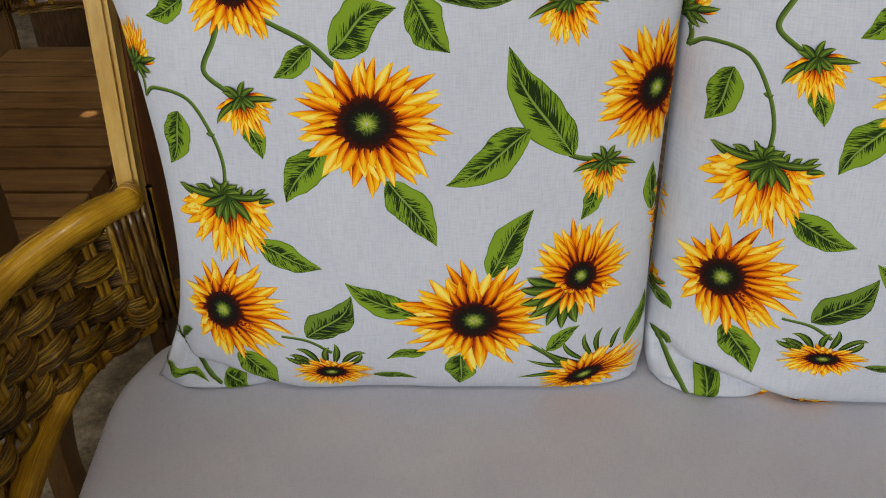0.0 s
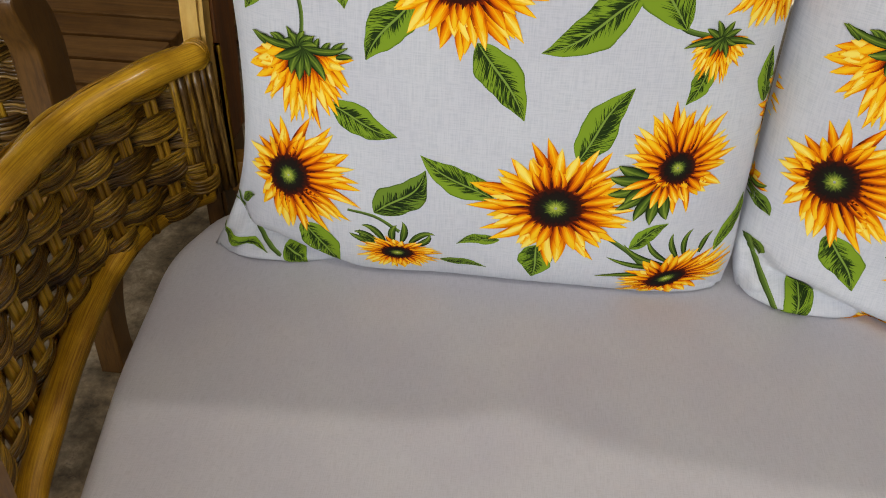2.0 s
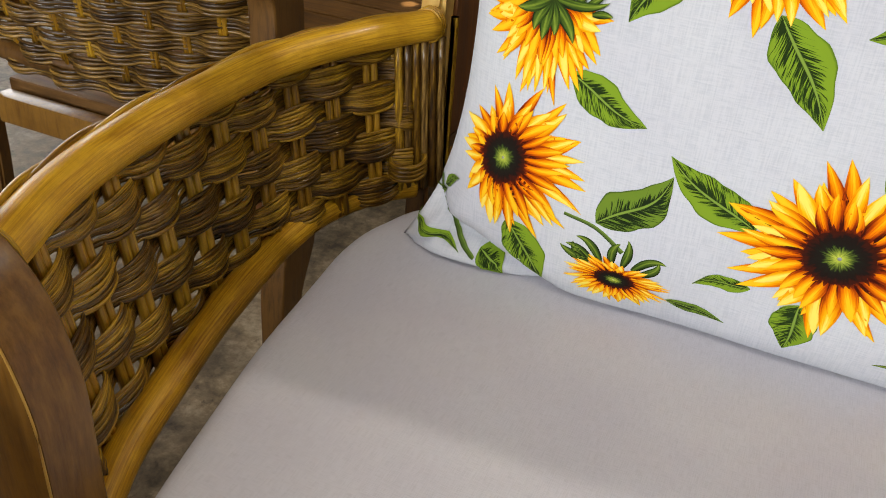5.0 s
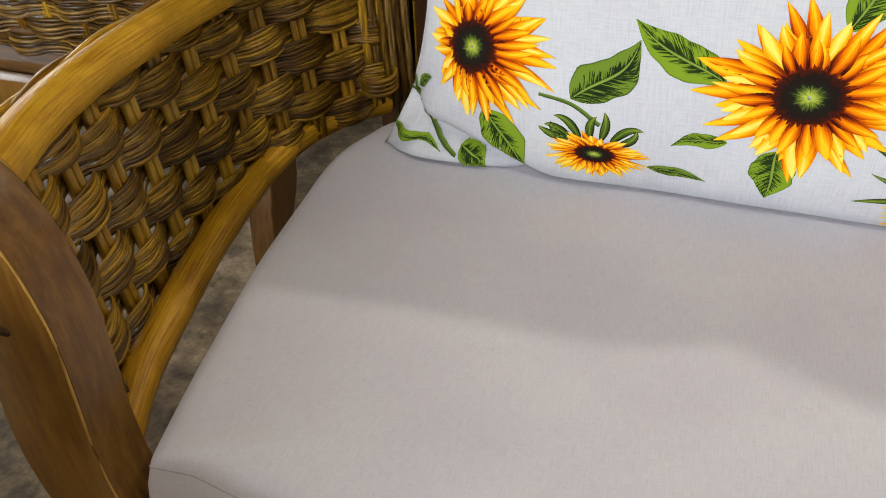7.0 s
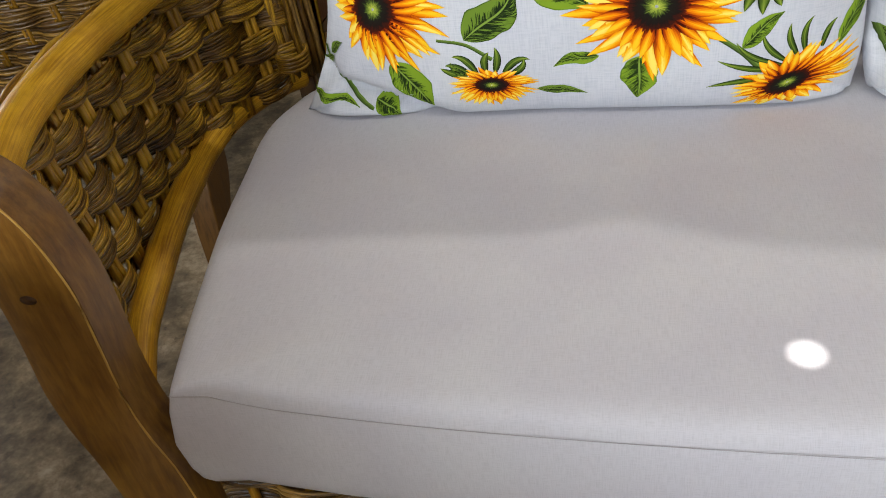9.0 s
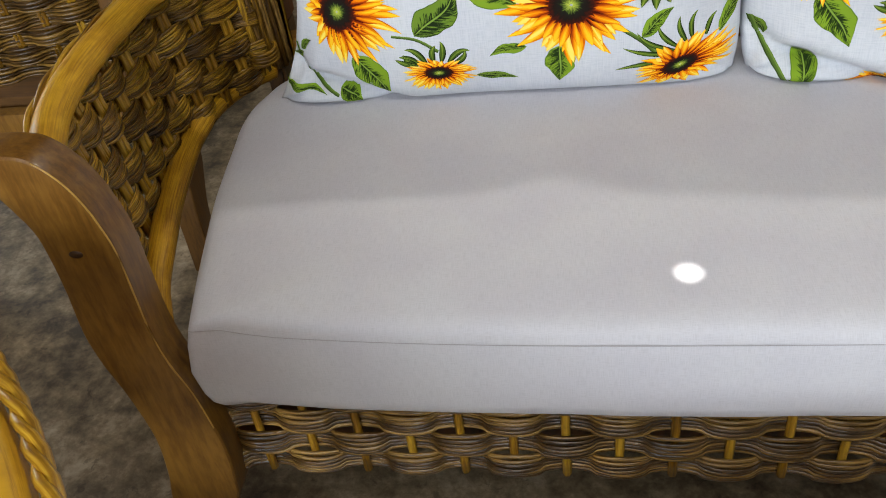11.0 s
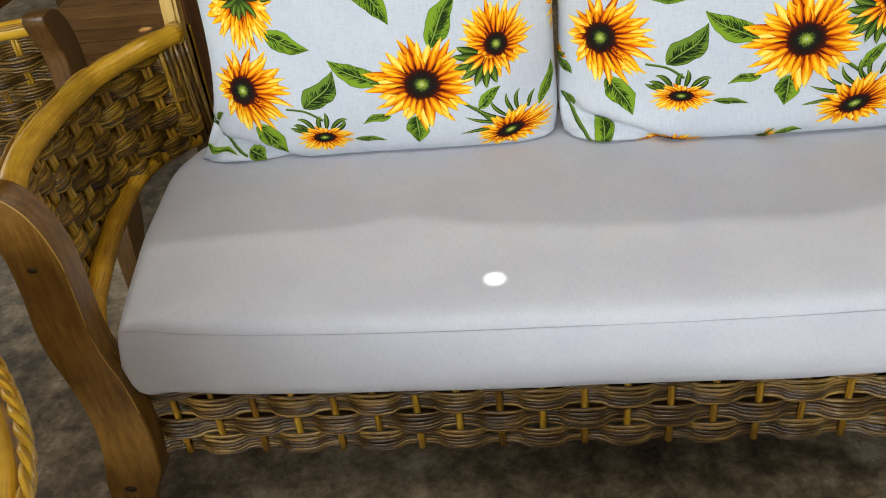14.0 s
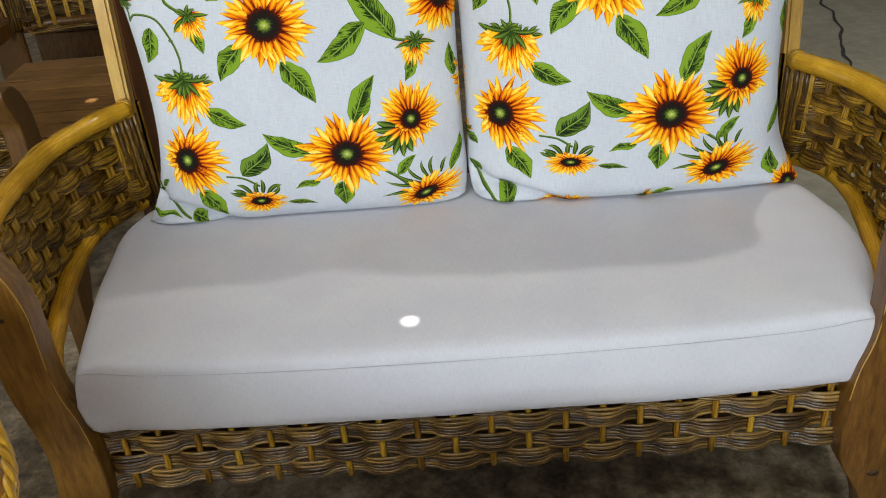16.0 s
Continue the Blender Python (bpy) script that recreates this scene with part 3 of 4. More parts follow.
def loveseat(half, label, category, group, m, right=(0.0, 0.0, 0.0), outside=False):
    """A wooden settee with curved woven arms, a woven front apron and a slatted seat; origin under the middle of its front edge."""
    seat = thing("loveseat" if half > 0.5 else "armchair", label, category, group)
    for side in (-1, 1):
        arm(seat, side, half, half < 0.5, right if side > 0 else (0.0, 0.0, 0.0), outside)
    e = half - 0.045
    # woven apron
    plan, length = plan_curve([(e, 0.030), (e * 0.5, 0.0275), (0, 0.026), (-e * 0.5, 0.0275), (-e, 0.030)], 8)
    ph = 0.004
    stakes(seat, plan, length, 0.0515, ph, 0.197, 0.318, twin=False, radius=0.0046)
    weave_rows(seat, plan, length, [0.311, 0.277, 0.2435, 0.2125], 0.0285, 0.0515, ph, 0.0050, 6, "woven_cane", 0.0029, bright=RATTAN_DARK, swell=(0.90, 0.12), sharp=0.55)
    for s in (-1, 1):
        part("apron_end", rod([(s * (e + 0.012), 0.034, 0.172 + 0.026 * k) for k in range(6)], 0.0095, 7, 0.6), RATTAN_CANE, seat)
    # seat frame
    hb = half - 0.01
    # unseen rail, made deep to keep the gaps in the apron dark
    part("front_rail", box(-hb + 0.02, 0.066, 0.206, hb - 0.02, 0.092, 0.297, 0.004), WOOD_RED, seat, sharp=25)
    part("back_rail", box(-hb + 0.04, 0.505, 0.255, hb - 0.04, 0.535, 0.315, 0.004), WOOD_POST, seat, sharp=25)
    for s in (-1, 1):
        part("side_rail", box(s * (half - 0.008) - 0.014, 0.044, 0.262, s * (half - 0.008) + 0.014, 0.52, 0.307, 0.004), WOOD_POST, seat, sharp=25)
    n = int(2 * half / 0.092)
    w = 2 * (half - 0.03) / n
    for i in range(n):
        x0 = -half + 0.03 + i * w
        part("slat", box(x0 + 0.006, 0.065, 0.276, x0 + w - 0.006, 0.535, 0.316, 0.002, 1), WOOD_SLAT, seat, sharp=25)
    # back posts, leaning back, and the woven back between them
    for s in (-1, 1):
        bm = bmesh.new()
        lift = lambda z: z if half > 0.5 else min(z, 0.45) + 0.34 * max(0, z - 0.45)      # the armchair's back ends a little above its arms
        prof = [(0.555, 0.0), (0.535, 0.2), (0.528, 0.35), (0.530, 0.45), (0.545, 0.62), (0.575, 0.83), (0.588, 0.90), (0.60, 0.925)]
        tip = lift(0.925)
        prof = [(y, lift(z)) for y, z in prof]
        x0, x1 = s * (half - 0.014), s * (half + 0.012)
        rings = []
        for y, z in prof[3:]:
            k = 0.5 if z == tip else (0.85 if z == prof[-2][1] else 1.0)
            rings.append([bm.verts.new((x, y + dy, z)) for x, dy in ((x0, 0), (x1 - (x1 - x0) * (1 - k), 0), (x1 - (x1 - x0) * (1 - k), 0.03), (x0, 0.03))])
        for a, b in zip(rings, rings[1:]):
            for q in range(4):
                bm.faces.new((a[q], a[(q + 1) % 4], b[(q + 1) % 4], b[q]))
        bm.faces.new(rings[0])
        bm.faces.new(rings[-1])
        bmesh.ops.recalc_face_normals(bm, faces=bm.faces)
        bmesh.ops.bevel(bm, geom=[ed for ed in bm.edges if ed.calc_face_angle(0) > 0.9], offset=0.005, segments=2, affect="EDGES")
        part("post_facing", bm, WOOD_LIGHT, seat, "honey-coloured facing of the back post", sharp=30)
        bm = bmesh.new()
        rings = [[bm.verts.new((x, y + dy, z)) for x, dy in ((x0 - s * 0.002, 0.0305), (x1 - s * 0.002, 0.0305), (x1 - s * 0.002, 0.095), (x0 - s * 0.002, 0.095))] for y, z in prof[3:-1]]
        for a, b in zip(rings, rings[1:]):
            for q in range(4):
                bm.faces.new((a[q], a[(q + 1) % 4], b[(q + 1) % 4], b[q]))
        bm.faces.new(rings[0])
        bm.faces.new(rings[-1])
        part("back_post", bm, WOOD_RED, seat, "reddish-brown leaning back post", sharp=30)
        bm = bmesh.new()
        rings = [[bm.verts.new((x, y + dy, z)) for x, dy in ((x0, 0), (x1, 0), (x1, 0.095), (x0, 0.095))] for y, z in prof[:3] + [(0.530, 0.4495)]]
        for a, b in zip(rings, rings[1:]):
            for q in range(4):
                bm.faces.new((a[q], a[(q + 1) % 4], b[(q + 1) % 4], b[q]))
        bm.faces.new(rings[0])
        bm.faces.new(rings[-1])
        bmesh.ops.recalc_face_normals(bm, faces=bm.faces)
        bmesh.ops.bevel(bm, geom=[ed for ed in bm.edges if ed.calc_face_angle(0) > 0.9], offset=0.004, segments=2, affect="EDGES")
        # the leg continues the reddish post; its shade is put into a darker wood
        part("back_leg", bm, WOOD_DARK, seat, "reddish-brown back leg with shade put into its colour", sharp=30)
    q = half - 0.02
    for z, y in ((0.40, 0.54), (0.86, 0.60) if half > 0.5 else (0.545, 0.56)):
        part("back_bar", box(-q, y, z, q, y + 0.03, z + 0.045, 0.006), WOOD_POST, seat, sharp=25)
    for i in range(9):
        x = -q + 2 * q * (i + 0.5) / 9
        part("back_spindle", rod([(x, 0.555, 0.44), (x, 0.585, 0.65), (x, 0.612, 0.865)] if half > 0.5 else [(x, 0.555, 0.44), (x, 0.568, 0.50), (x, 0.575, 0.55)], 0.009, 8), RATTAN_POLE, seat)
    seat.matrix_world = m
    return seat


loveseat(0.575, "brown wooden loveseat with woven rattan arms and apron", "sofa", "seating set", pose(0, 0, 0), right=(-0.030, 0.010, -0.006))
loveseat(0.575, "brown rattan and wood loveseat with a bare slatted seat", "sofa", "seating set", pose(-0.795, 1.20, 0, 0, 0, 90), outside=True)


def seat_cushion():
    """The long seat pad: bowed sides, soft edges, a sewn seam along the upper edge."""
    c = thing("seat_cushion", "long light grey linen seat cushion lying on the loveseat", "cushion", m=pose(0, 0, 0.316))
    xs_l = smooth_path([(-0.510, 0.005, 0), (-0.515, 0.008, 0), (-0.519, 0.020, 0), (-0.533, 0.09, 0), (-0.552, 0.20, 0), (-0.562, 0.30, 0), (-0.566, 0.36, 0), (-0.556, 0.41, 0), (-0.528, 0.46, 0), (-0.45, 0.50, 0)], 6)
    xs_r = smooth_path([(0.508, 0.010, 0), (0.514, 0.014, 0), (0.520, 0.027, 0), (0.542, 0.08, 0), (0.566, 0.155, 0), (0.574, 0.24, 0), (0.564, 0.315, 0), (0.548, 0.375, 0), (0.520, 0.43, 0), (0.46, 0.50, 0)], 6)
    outline = [Vector(p) for p in xs_l] + list(reversed([Vector(p) for p in xs_r]))
    front = []
    for i in range(1, 40):
        t = i / 40
        x = 0.508 + (-0.510 - 0.508) * t
        front.append(Vector((x, -0.010 + 0.022 * abs(2 * t - 1) ** 3, 0)))
    loop = outline + front
    cen = Vector((0.01, 0.25, 0))
    bm = bmesh.new()
    uv = bm.loops.layers.uv.verify()
    prof = [(0.0, 0.962, 0.0), (0.003, 0.978, 0.0), (0.009, 0.990, 0.0), (0.022, 0.998, 0.0), (0.05, 1.003, 0.0), (0.085, 1.003, 0), (0.104, 1.0, 0), (0.1085, 0.997, 0), (0.113, 0.990, 0.0), (0.1165, 0.976, 0), (0.1190, 0.95, 0), (0.1205, 0.8, 0), (0.1215, 0.6, 0), (0.122, 0.35, 0), (0.122, 0.12, 0)]
    rings = []
    for z, k, _ in prof:
        ring = []
        for p in loop:
            d = p - cen
            inset = (1 - k)
            q = cen + d * (1 - inset * 0.55 / max(0.3, d.length)) if k > 0.9 else cen + d * k
            if z < 0.105 and abs(q.x) > 0.3:
                q.x += math.copysign(0.013 * min(1.0, (0.105 - z) / 0.05) * (abs(q.x) - 0.3) / 0.22 * max(0.0, 1 - q.y / 0.25), q.x)
            w = 0.0022 * noise.noise(Vector((q.x * 6, q.y * 6, z * 9))) + 0.001 * noise.noise(Vector((q.x * 19, q.y * 19, z * 20)))
            ring.append(bm.verts.new((q.x, q.y + (w if z < 0.11 else 0), z + (w * 0.8 if z > 0.1 else 0))))
        rings.append(ring)
    n = len(loop)
    for a, b in zip(rings, rings[1:]):
        for i in range(n):
            bm.faces.new((a[i], a[(i + 1) % n], b[(i + 1) % n], b[i]))
    bm.faces.new(rings[-1])
    bm.faces.new(list(reversed(rings[0])))
    bmesh.ops.recalc_face_normals(bm, faces=bm.faces)
    for f in bm.faces:
        for lp in f.loops:
            co = lp.vert.co
            lp[uv].uv = (co.x, co.y + co.z) if abs(f.normal.x) < 0.7 else (co.y, co.z)
    part("cover", bm, LINEN_GREY, c)
    seam = []
    for p in list(reversed([Vector(q) for q in xs_r[:4]])) + front + [Vector(q) for q in xs_l[:4]]:
        d = (p - cen).normalized()
        seam.append(p + d * 0.0013 + Vector((0, 0, 0.1085 - 0.0065 * min(1.0, max(0.0, 0.505 - abs(p.x)) / 0.06))))
    part("seam", rod(seam, 0.0003, 5), THREAD, c, "stitched seam")
    return c


seat_cushion()

# ---- printed scatter cushions ----
from mathutils.bvhtree import BVHTree


def pillow_shape(x0, x1, z0, z1, y_low, y_high, bulge, seed, outer, inner_edge, tuck, foot):
    """Front and back of a filled square cushion leaning on the backrest, as grids; returns a bmesh."""
    bm = bmesh.new()
    uv = bm.loops.layers.uv.verify()
    N = 72
    cx, cz, hw, hh = (x0 + x1) / 2, (z0 + z1) / 2, (x1 - x0) / 2, (z1 - z0) / 2
    sheets = []
    for face in (-1, 1):
        g = {}
        for i in range(N + 1):
            for j in range(N + 1):
                u, v = -1 + 2 * i / N, -1 + 2 * j / N
                u, v = math.sin(u * math.pi / 2) * 0.55 + u * 0.45, math.sin(v * math.pi / 2) * 0.55 + v * 0.45
                pinch = 0.175 if u * outer > 0 else 0.034
                wx = 1 - pinch * (1 - abs(v) ** 2.4) * (1 - 0.25 * v) * abs(u) ** 3
                wz = 1 - (0.0 if v < 0 else 0.075) * (1 - u * u) * abs(v) ** 3
                c = max(0.0, abs(u) + abs(v) - 1.7) / 0.3 if not (u * outer > 0 and v < 0) else 0.0
                x, z = cx + hw * u * wx * (1 - 0.045 * c * c), cz + hh * v * wz * (1 - 0.035 * c * c)
                t = max(0.0, (1 - abs(u) ** (3.2 if u * outer > 0 else inner_edge)) * (1 - abs(v) ** 3.2)) ** 0.45
                y = y_low + (y_high - y_low) * (z - z0) / (z1 - z0)
                y += tuck * max(0.0, (1 - u * outer) / 2) ** 5
                y -= foot * max(0.0, 1 - (z - z0) / 0.10) ** 2        # the foot of the cushion slides forward
                puff = bulge * t * (1.0 - 0.16 * v)
                p = Vector((x * 5 + seed, z * 5, seed * 3))
                rim = (max(abs(u), abs(v))) ** 4
                wr = 0.010 * rim * (1 - max(abs(u), abs(v)) ** 12) * noise.noise(p * 2.4) + 0.007 * noise.noise(p * 0.9) + 0.0016 * noise.noise(p * 3.1)
                # a tucked fold across the lower left corner, and slack folds fanning from it
                line = (u + 1) * 0.50 + (v + 1) - 0.245 - 0.03 * math.sin(u * 9)
                wr += (0.012 if seed < 2 else 0.006) * math.exp(-((line + 0.13) / 0.09) ** 2) * min(1.0, t * 3)
                wr -= 0.028 * math.exp(-(line / 0.045) ** 2) * (1 if line > 0 else math.exp(-(line / 0.02) ** 2) * 0.4 + 0.6) * min(1.0, t * 2)
                rad = math.hypot(u + 1, v + 1)
                wr += 0.0045 * math.exp(-(rad / 0.5) ** 2) * math.sin(math.atan2(v + 1, u + 1 + 1e-6) * 9.0)
                rad = math.hypot(u - 1, v + 1)
                wr += 0.003 * math.exp(-(rad / 0.35) ** 2) * math.sin(math.atan2(v + 1, 1 - u + 1e-6) * 8.0)
                yy = y + face * (puff + (wr if t > 0 else 0)) if face < 0 else y + puff * 0.85
                g[i, j] = bm.verts.new((x, yy, z)) if face < 0 or (0 < i < N and 0 < j < N) else sheets[0][i, j]
        sheets.append(g)
        for i in range(N):
            for j in range(N):
                f = bm.faces.new((g[i, j], g[i + 1, j], g[i + 1, j + 1], g[i, j + 1]))
                for lp in f.loops:
                    lp[uv].uv = (lp.vert.co.x, lp.vert.co.z)
    return bm


class Printer:
    """Lays flat motifs on a cushion's front face, each a hair above the cloth."""

    def __init__(self, bm, dx, dz):
        self.tree, self.dx, self.dz, self.cover = BVHTree.FromBMesh(bm), dx, dz, None

    def on(self, x, z, lift):
        hit, normal, _, _ = self.tree.ray_cast(Vector((x + self.dx, -2, z + self.dz)), Vector((0, 1, 0)))
        if hit is None:
            return None
        if normal.y > 0:
            normal = -normal
        if normal.y > -0.12:
            return None
        return hit + normal * lift

    def strip(self, bm, rows, lift):
        """rows: along the motif, each a list of (x, z, u, v) across it."""
        uv = bm.loops.layers.uv.verify()
        made = [[(self.on(x, z, lift), (u, v)) for x, z, u, v in row] for row in rows]
        made = [[(bm.verts.new(p), t) if p is not None else None for p, t in row] for row in made]
        for a, b in zip(made, made[1:]):
            for q in range(len(a) - 1):
                c = (a[q], a[q + 1], b[q + 1], b[q])
                if None in c:
                    continue
                f = bm.faces.new([k[0] for k in c])
                for lp, k in zip(f.loops, c):
                    lp[uv].uv = k[1]

    def emit(self, name, bm, material, label=""):
        if len(bm.faces) == 0:
            bm.free()
            return None
        for v in [v for v in bm.verts if not v.link_faces]:
            bm.verts.remove(v)
        me = bpy.data.meshes.new(name)
        for f in bm.faces:
            f.smooth = True
            if f.normal.y > 0:
                f.normal_flip()
        bm.to_mesh(me)
        bm.free()
        me.materials.append(material)
        ob = new(name, me)
        ob.parent = self.cover
        return tagged(ob, label)

    def petal(self, bm, x, z, ang, length, width, squash, turn, lift, rng, base=0.0):
        """One petal from (x, z) outwards; the flower's plane is squashed by squash along its own turned axis."""
        rows, n = [], 8
        bend = rng.uniform(-0.60, 0.60)
        for i in range(n + 1):
            t = i / n
            w = width * math.sin(math.pi * (0.10 + 0.90 * t)) ** 0.85 * (1 - 0.18 * t) if t < 1 else 0.0006
            r = length * t
            row = []
            for q in (-1, -0.33, 0.33, 1):
                a = r, q * w * 0.5 + bend * length * t * t * 0.35
                px, pz = a[0] * math.cos(ang) - a[1] * math.sin(ang), a[0] * math.sin(ang) + a[1] * math.cos(ang)
                row.append((px, pz, 0.5 + q * 0.5, base + (1 - base) * t))
            rows.append(row)
        ct, st = math.cos(turn), math.sin(turn)
        out = []
        for row in rows:
            o = []
            for px, pz, u, v in row:
                px, pz = px + self.ox, pz + self.oz
                px, pz = px * squash[0], pz * squash[1]
                o.append((x + px * ct - pz * st, z + px * st + pz * ct, u, v))
            out.append(o)
        self.strip(bm, out, lift)

    def lone_petal(self, x, z, ang, length, width, seed):
        bm = bmesh.new()
        self.ox = self.oz = 0.0
        self.petal(bm, x, z, ang, length, width, (1, 1), 0.0, 0.0030 + 0.000002 * seed, random.Random(seed), 0.15)
        self.emit("petal_print", bm, PETAL_LIGHT, "printed orange-yellow sunflower petal")

    def flower(self, x, z, rx, rz, turn, disc, seed, shift=(0.0, 0.0)):
        """An open sunflower: three rings of petals and the seed disc, foreshortened to rx by rz. shift: where the disc sits off the middle."""
        rng = random.Random(seed)
        R = 1.0
        for ring, (count, reach, wid, mat, lo) in enumerate(((28, 1.02, 0.185, PETAL, 1), (25, 0.96, 0.195, PETAL_LIGHT, 2), (22, 0.76, 0.17, PETAL, 3))):
            bm = bmesh.new()
            for i in range(count):
                a = 2 * math.pi * (i + 0.5 * (ring % 2) + rng.uniform(-0.3, 0.3)) / count
                far = reach * rng.uniform(0.78, 1.06)
                self.ox, self.oz = shift[0] * (1 - 0.0), shift[1]
                ux, uz = math.cos(a), math.sin(a)
                st = disc * 0.75
                self.ox, self.oz = shift[0] + ux * st, shift[1] + uz * st
                gx, gz = ux * far - self.ox, uz * far - self.oz
                L, an = math.hypot(gx, gz), math.atan2(gz, gx)
                self.petal(bm, x, z, an, L, wid * rng.uniform(0.8, 1.2), (rx, rz), turn, 0.0001 + 0.0005 * lo + 0.000008 * i, rng, 0.02)
            self.emit("petal_print", bm, mat, "printed orange-yellow sunflower petals")
        bm = bmesh.new()
        rows = []
        ct, st = math.cos(turn), math.sin(turn)
        for i in range(8):
            r = 0.02 + disc * i / 7
            row = []
            for k in range(33):
                a = 2 * math.pi * k / 32
                rr = r * (1 + (0.03 * math.sin(a * 13 + seed) if i == 7 else 0))
                px, pz = (shift[0] + rr * math.cos(a)) * rx, (shift[1] + rr * math.sin(a)) * rz
                row.append((x + px * ct - pz * st, z + px * st + pz * ct, k / 32, i / 7))
            rows.append(row)
        self.strip(bm, rows, 0.0023)
        fuzz = bmesh.new()
        for i in range(70):     # short red-brown filaments round the seeds
            a = 2 * math.pi * (i + rng.uniform(-0.4, 0.4)) / 70
            self.ox, self.oz = shift[0] + disc * 0.86 * math.cos(a), shift[1] + disc * 0.86 * math.sin(a)
            self.petal(fuzz, x, z, a, disc * rng.uniform(0.22, 0.5), 0.045, (rx, rz), turn, 0.0021 + 0.000001 * i, rng)
        self.emit("filament_print", fuzz, FILAMENT, "printed red-brown filaments")
        self.emit("seed_disc_print", bm, DISC, "printed dark seed disc with a green heart")

    def leaf(self, x0, z0, x1, z1, width, curve=0.12, mat=None, lift=0.0005):
        """A leaf from its base to its tip."""
        bm = bmesh.new()
        dx, dz = x1 - x0, z1 - z0
        L = math.hypot(dx, dz)
        ux, uz = dx / L, dz / L
        n, rows = 20, []
        for i in range(n + 1):
            t = i / n
            w = 0.67 * width * (math.sin(math.pi * t ** 0.75) ** 0.95) if 0 < t < 1 else 0.0003
            c = curve * L * (math.sin(math.pi * t) - 0.35 * math.sin(2 * math.pi * t))
            row = []
            for q in (-1, -0.5, 0, 0.5, 1):
                off = c + q * w * (1.0 + 0.07 * abs(q) * math.sin(t * 13 + x0 * 50 + q * 1.9) + 0.03 * abs(q) * math.sin(t * 29 + z0 * 70 - q))
                row.append((x0 + ux * L * t - uz * off, z0 + uz * L * t + ux * off, 0.5 + q / 2, t))
            rows.append(row)
        self.strip(bm, rows, lift)
        self.emit("leaf_print", bm, mat or LEAF, "printed green leaf")

    def sepal(self, x, z, ang, length, width, hook, lift):
        """A thin pointed sepal that bends by hook radians on its way, most of it near the tip."""
        bm, rows, n = bmesh.new(), [], 10
        px, pz = x, z
        for i in range(n + 1):
            t = i / n
            a = ang + hook * t ** 2
            w = 0.5 * width * math.sin(math.pi * (0.12 + 0.88 * t)) ** 0.8 if t < 1 else 0.0002
            rows.append([(px - math.sin(a) * w * q, pz + math.cos(a) * w * q, 0.5 + q / 2, 0.35 + 0.3 * t + 0.12 * q) for q in (-1, -0.3, 0.3, 1)])
            px, pz = px + math.cos(a) * length / n, pz + math.sin(a) * length / n
        self.strip(bm, rows, lift)
        self.emit("sepal_print", bm, SEPAL, "printed green sepal")

    def stem(self, pts, w0=0.0042, w1=0.0026, lift=0.0001):
        p = smooth_path([(a, b, 0) for a, b in pts], 8)
        bm, rows = bmesh.new(), []
        for i, q in enumerate(p):
            d = (p[min(i + 1, len(p) - 1)] - p[max(0, i - 1)]).normalized()
            w = (w0 + (w1 - w0) * i / len(p)) / 2
            rows.append([(q.x - d.y * w * k, q.y + d.x * w * k, 0.5 + k / 2, 0.5 + k * 0.4) for k in (-1, 0, 1)])
        self.strip(bm, rows, lift)
        self.emit("stem_print", bm, STEM, "printed green stem")

    def nodding(self, x, z, w, h, turn, seed):
        """A flower head seen from the side: petals hanging from a ruff of green sepals at (x, z)."""
        rng = random.Random(seed)
        ct, st = math.cos(turn), math.sin(turn)
        for ring, (count, reach, mat) in enumerate(((20, 1.0, PETAL), (18, 0.84, PETAL_LIGHT), (16, 0.62, PETAL))):
            bm = bmesh.new()
            for i in range(count):
                f = (i + rng.uniform(-0.2, 0.2)) / (count - 1)
                a = -math.pi * (0.04 + 0.92 * f)
                far = reach * rng.uniform(0.9, 1.06)
                self.ox, self.oz = 0.22 * math.cos(a), 0.1 * math.sin(a)
                gx, gz = math.cos(a) * far * 0.95, math.sin(a) * far
                L, an = math.hypot(gx - self.ox, gz - self.oz), math.atan2(gz - self.oz, gx - self.ox)
                self.petal(bm, x, z, an, L, 0.19 * rng.uniform(0.8, 1.15), (w, h), turn, 0.0006 + 0.0005 * ring + 0.000008 * i, rng, 0.12)
            self.emit("petal_print", bm, mat, "printed orange-yellow sunflower petals")
        m = abs(h)
        up = turn + (0 if h > 0 else math.pi)
        if w > 0.04:        # a broad ruff: short sepals along the whole top, curled at both ends
            for i in range(11):
                f = -1 + 2 * i / 10
                bx, bz = f * w * 0.62, 0.04 * h - 0.05 * h * f * f
                self.sepal(x + bx * ct - bz * st, z + bx * st + bz * ct, up + math.pi * (0.5 - 0.33 * f) + rng.uniform(-0.25, 0.25), m * rng.uniform(0.16, 0.32), m * 0.075, -math.copysign(rng.uniform(0.2, 1.7), f), 0.0022 + 0.00002 * i)
            for i in range(7):
                self.sepal(x, z + 0.04 * h, up + math.pi * (1.02 - 1.04 * i / 6), w * (0.85 if i in (0, 6) else 0.30), m * (0.10 if i in (0, 6) else 0.12), (0.7 if i < 3 else -0.7) * rng.uniform(0.4, 1.2) * (-1 if i in (0, 6) else 1), 0.0024 + 0.00002 * i)
        else:
            for i in range(6):
                f = i / 5
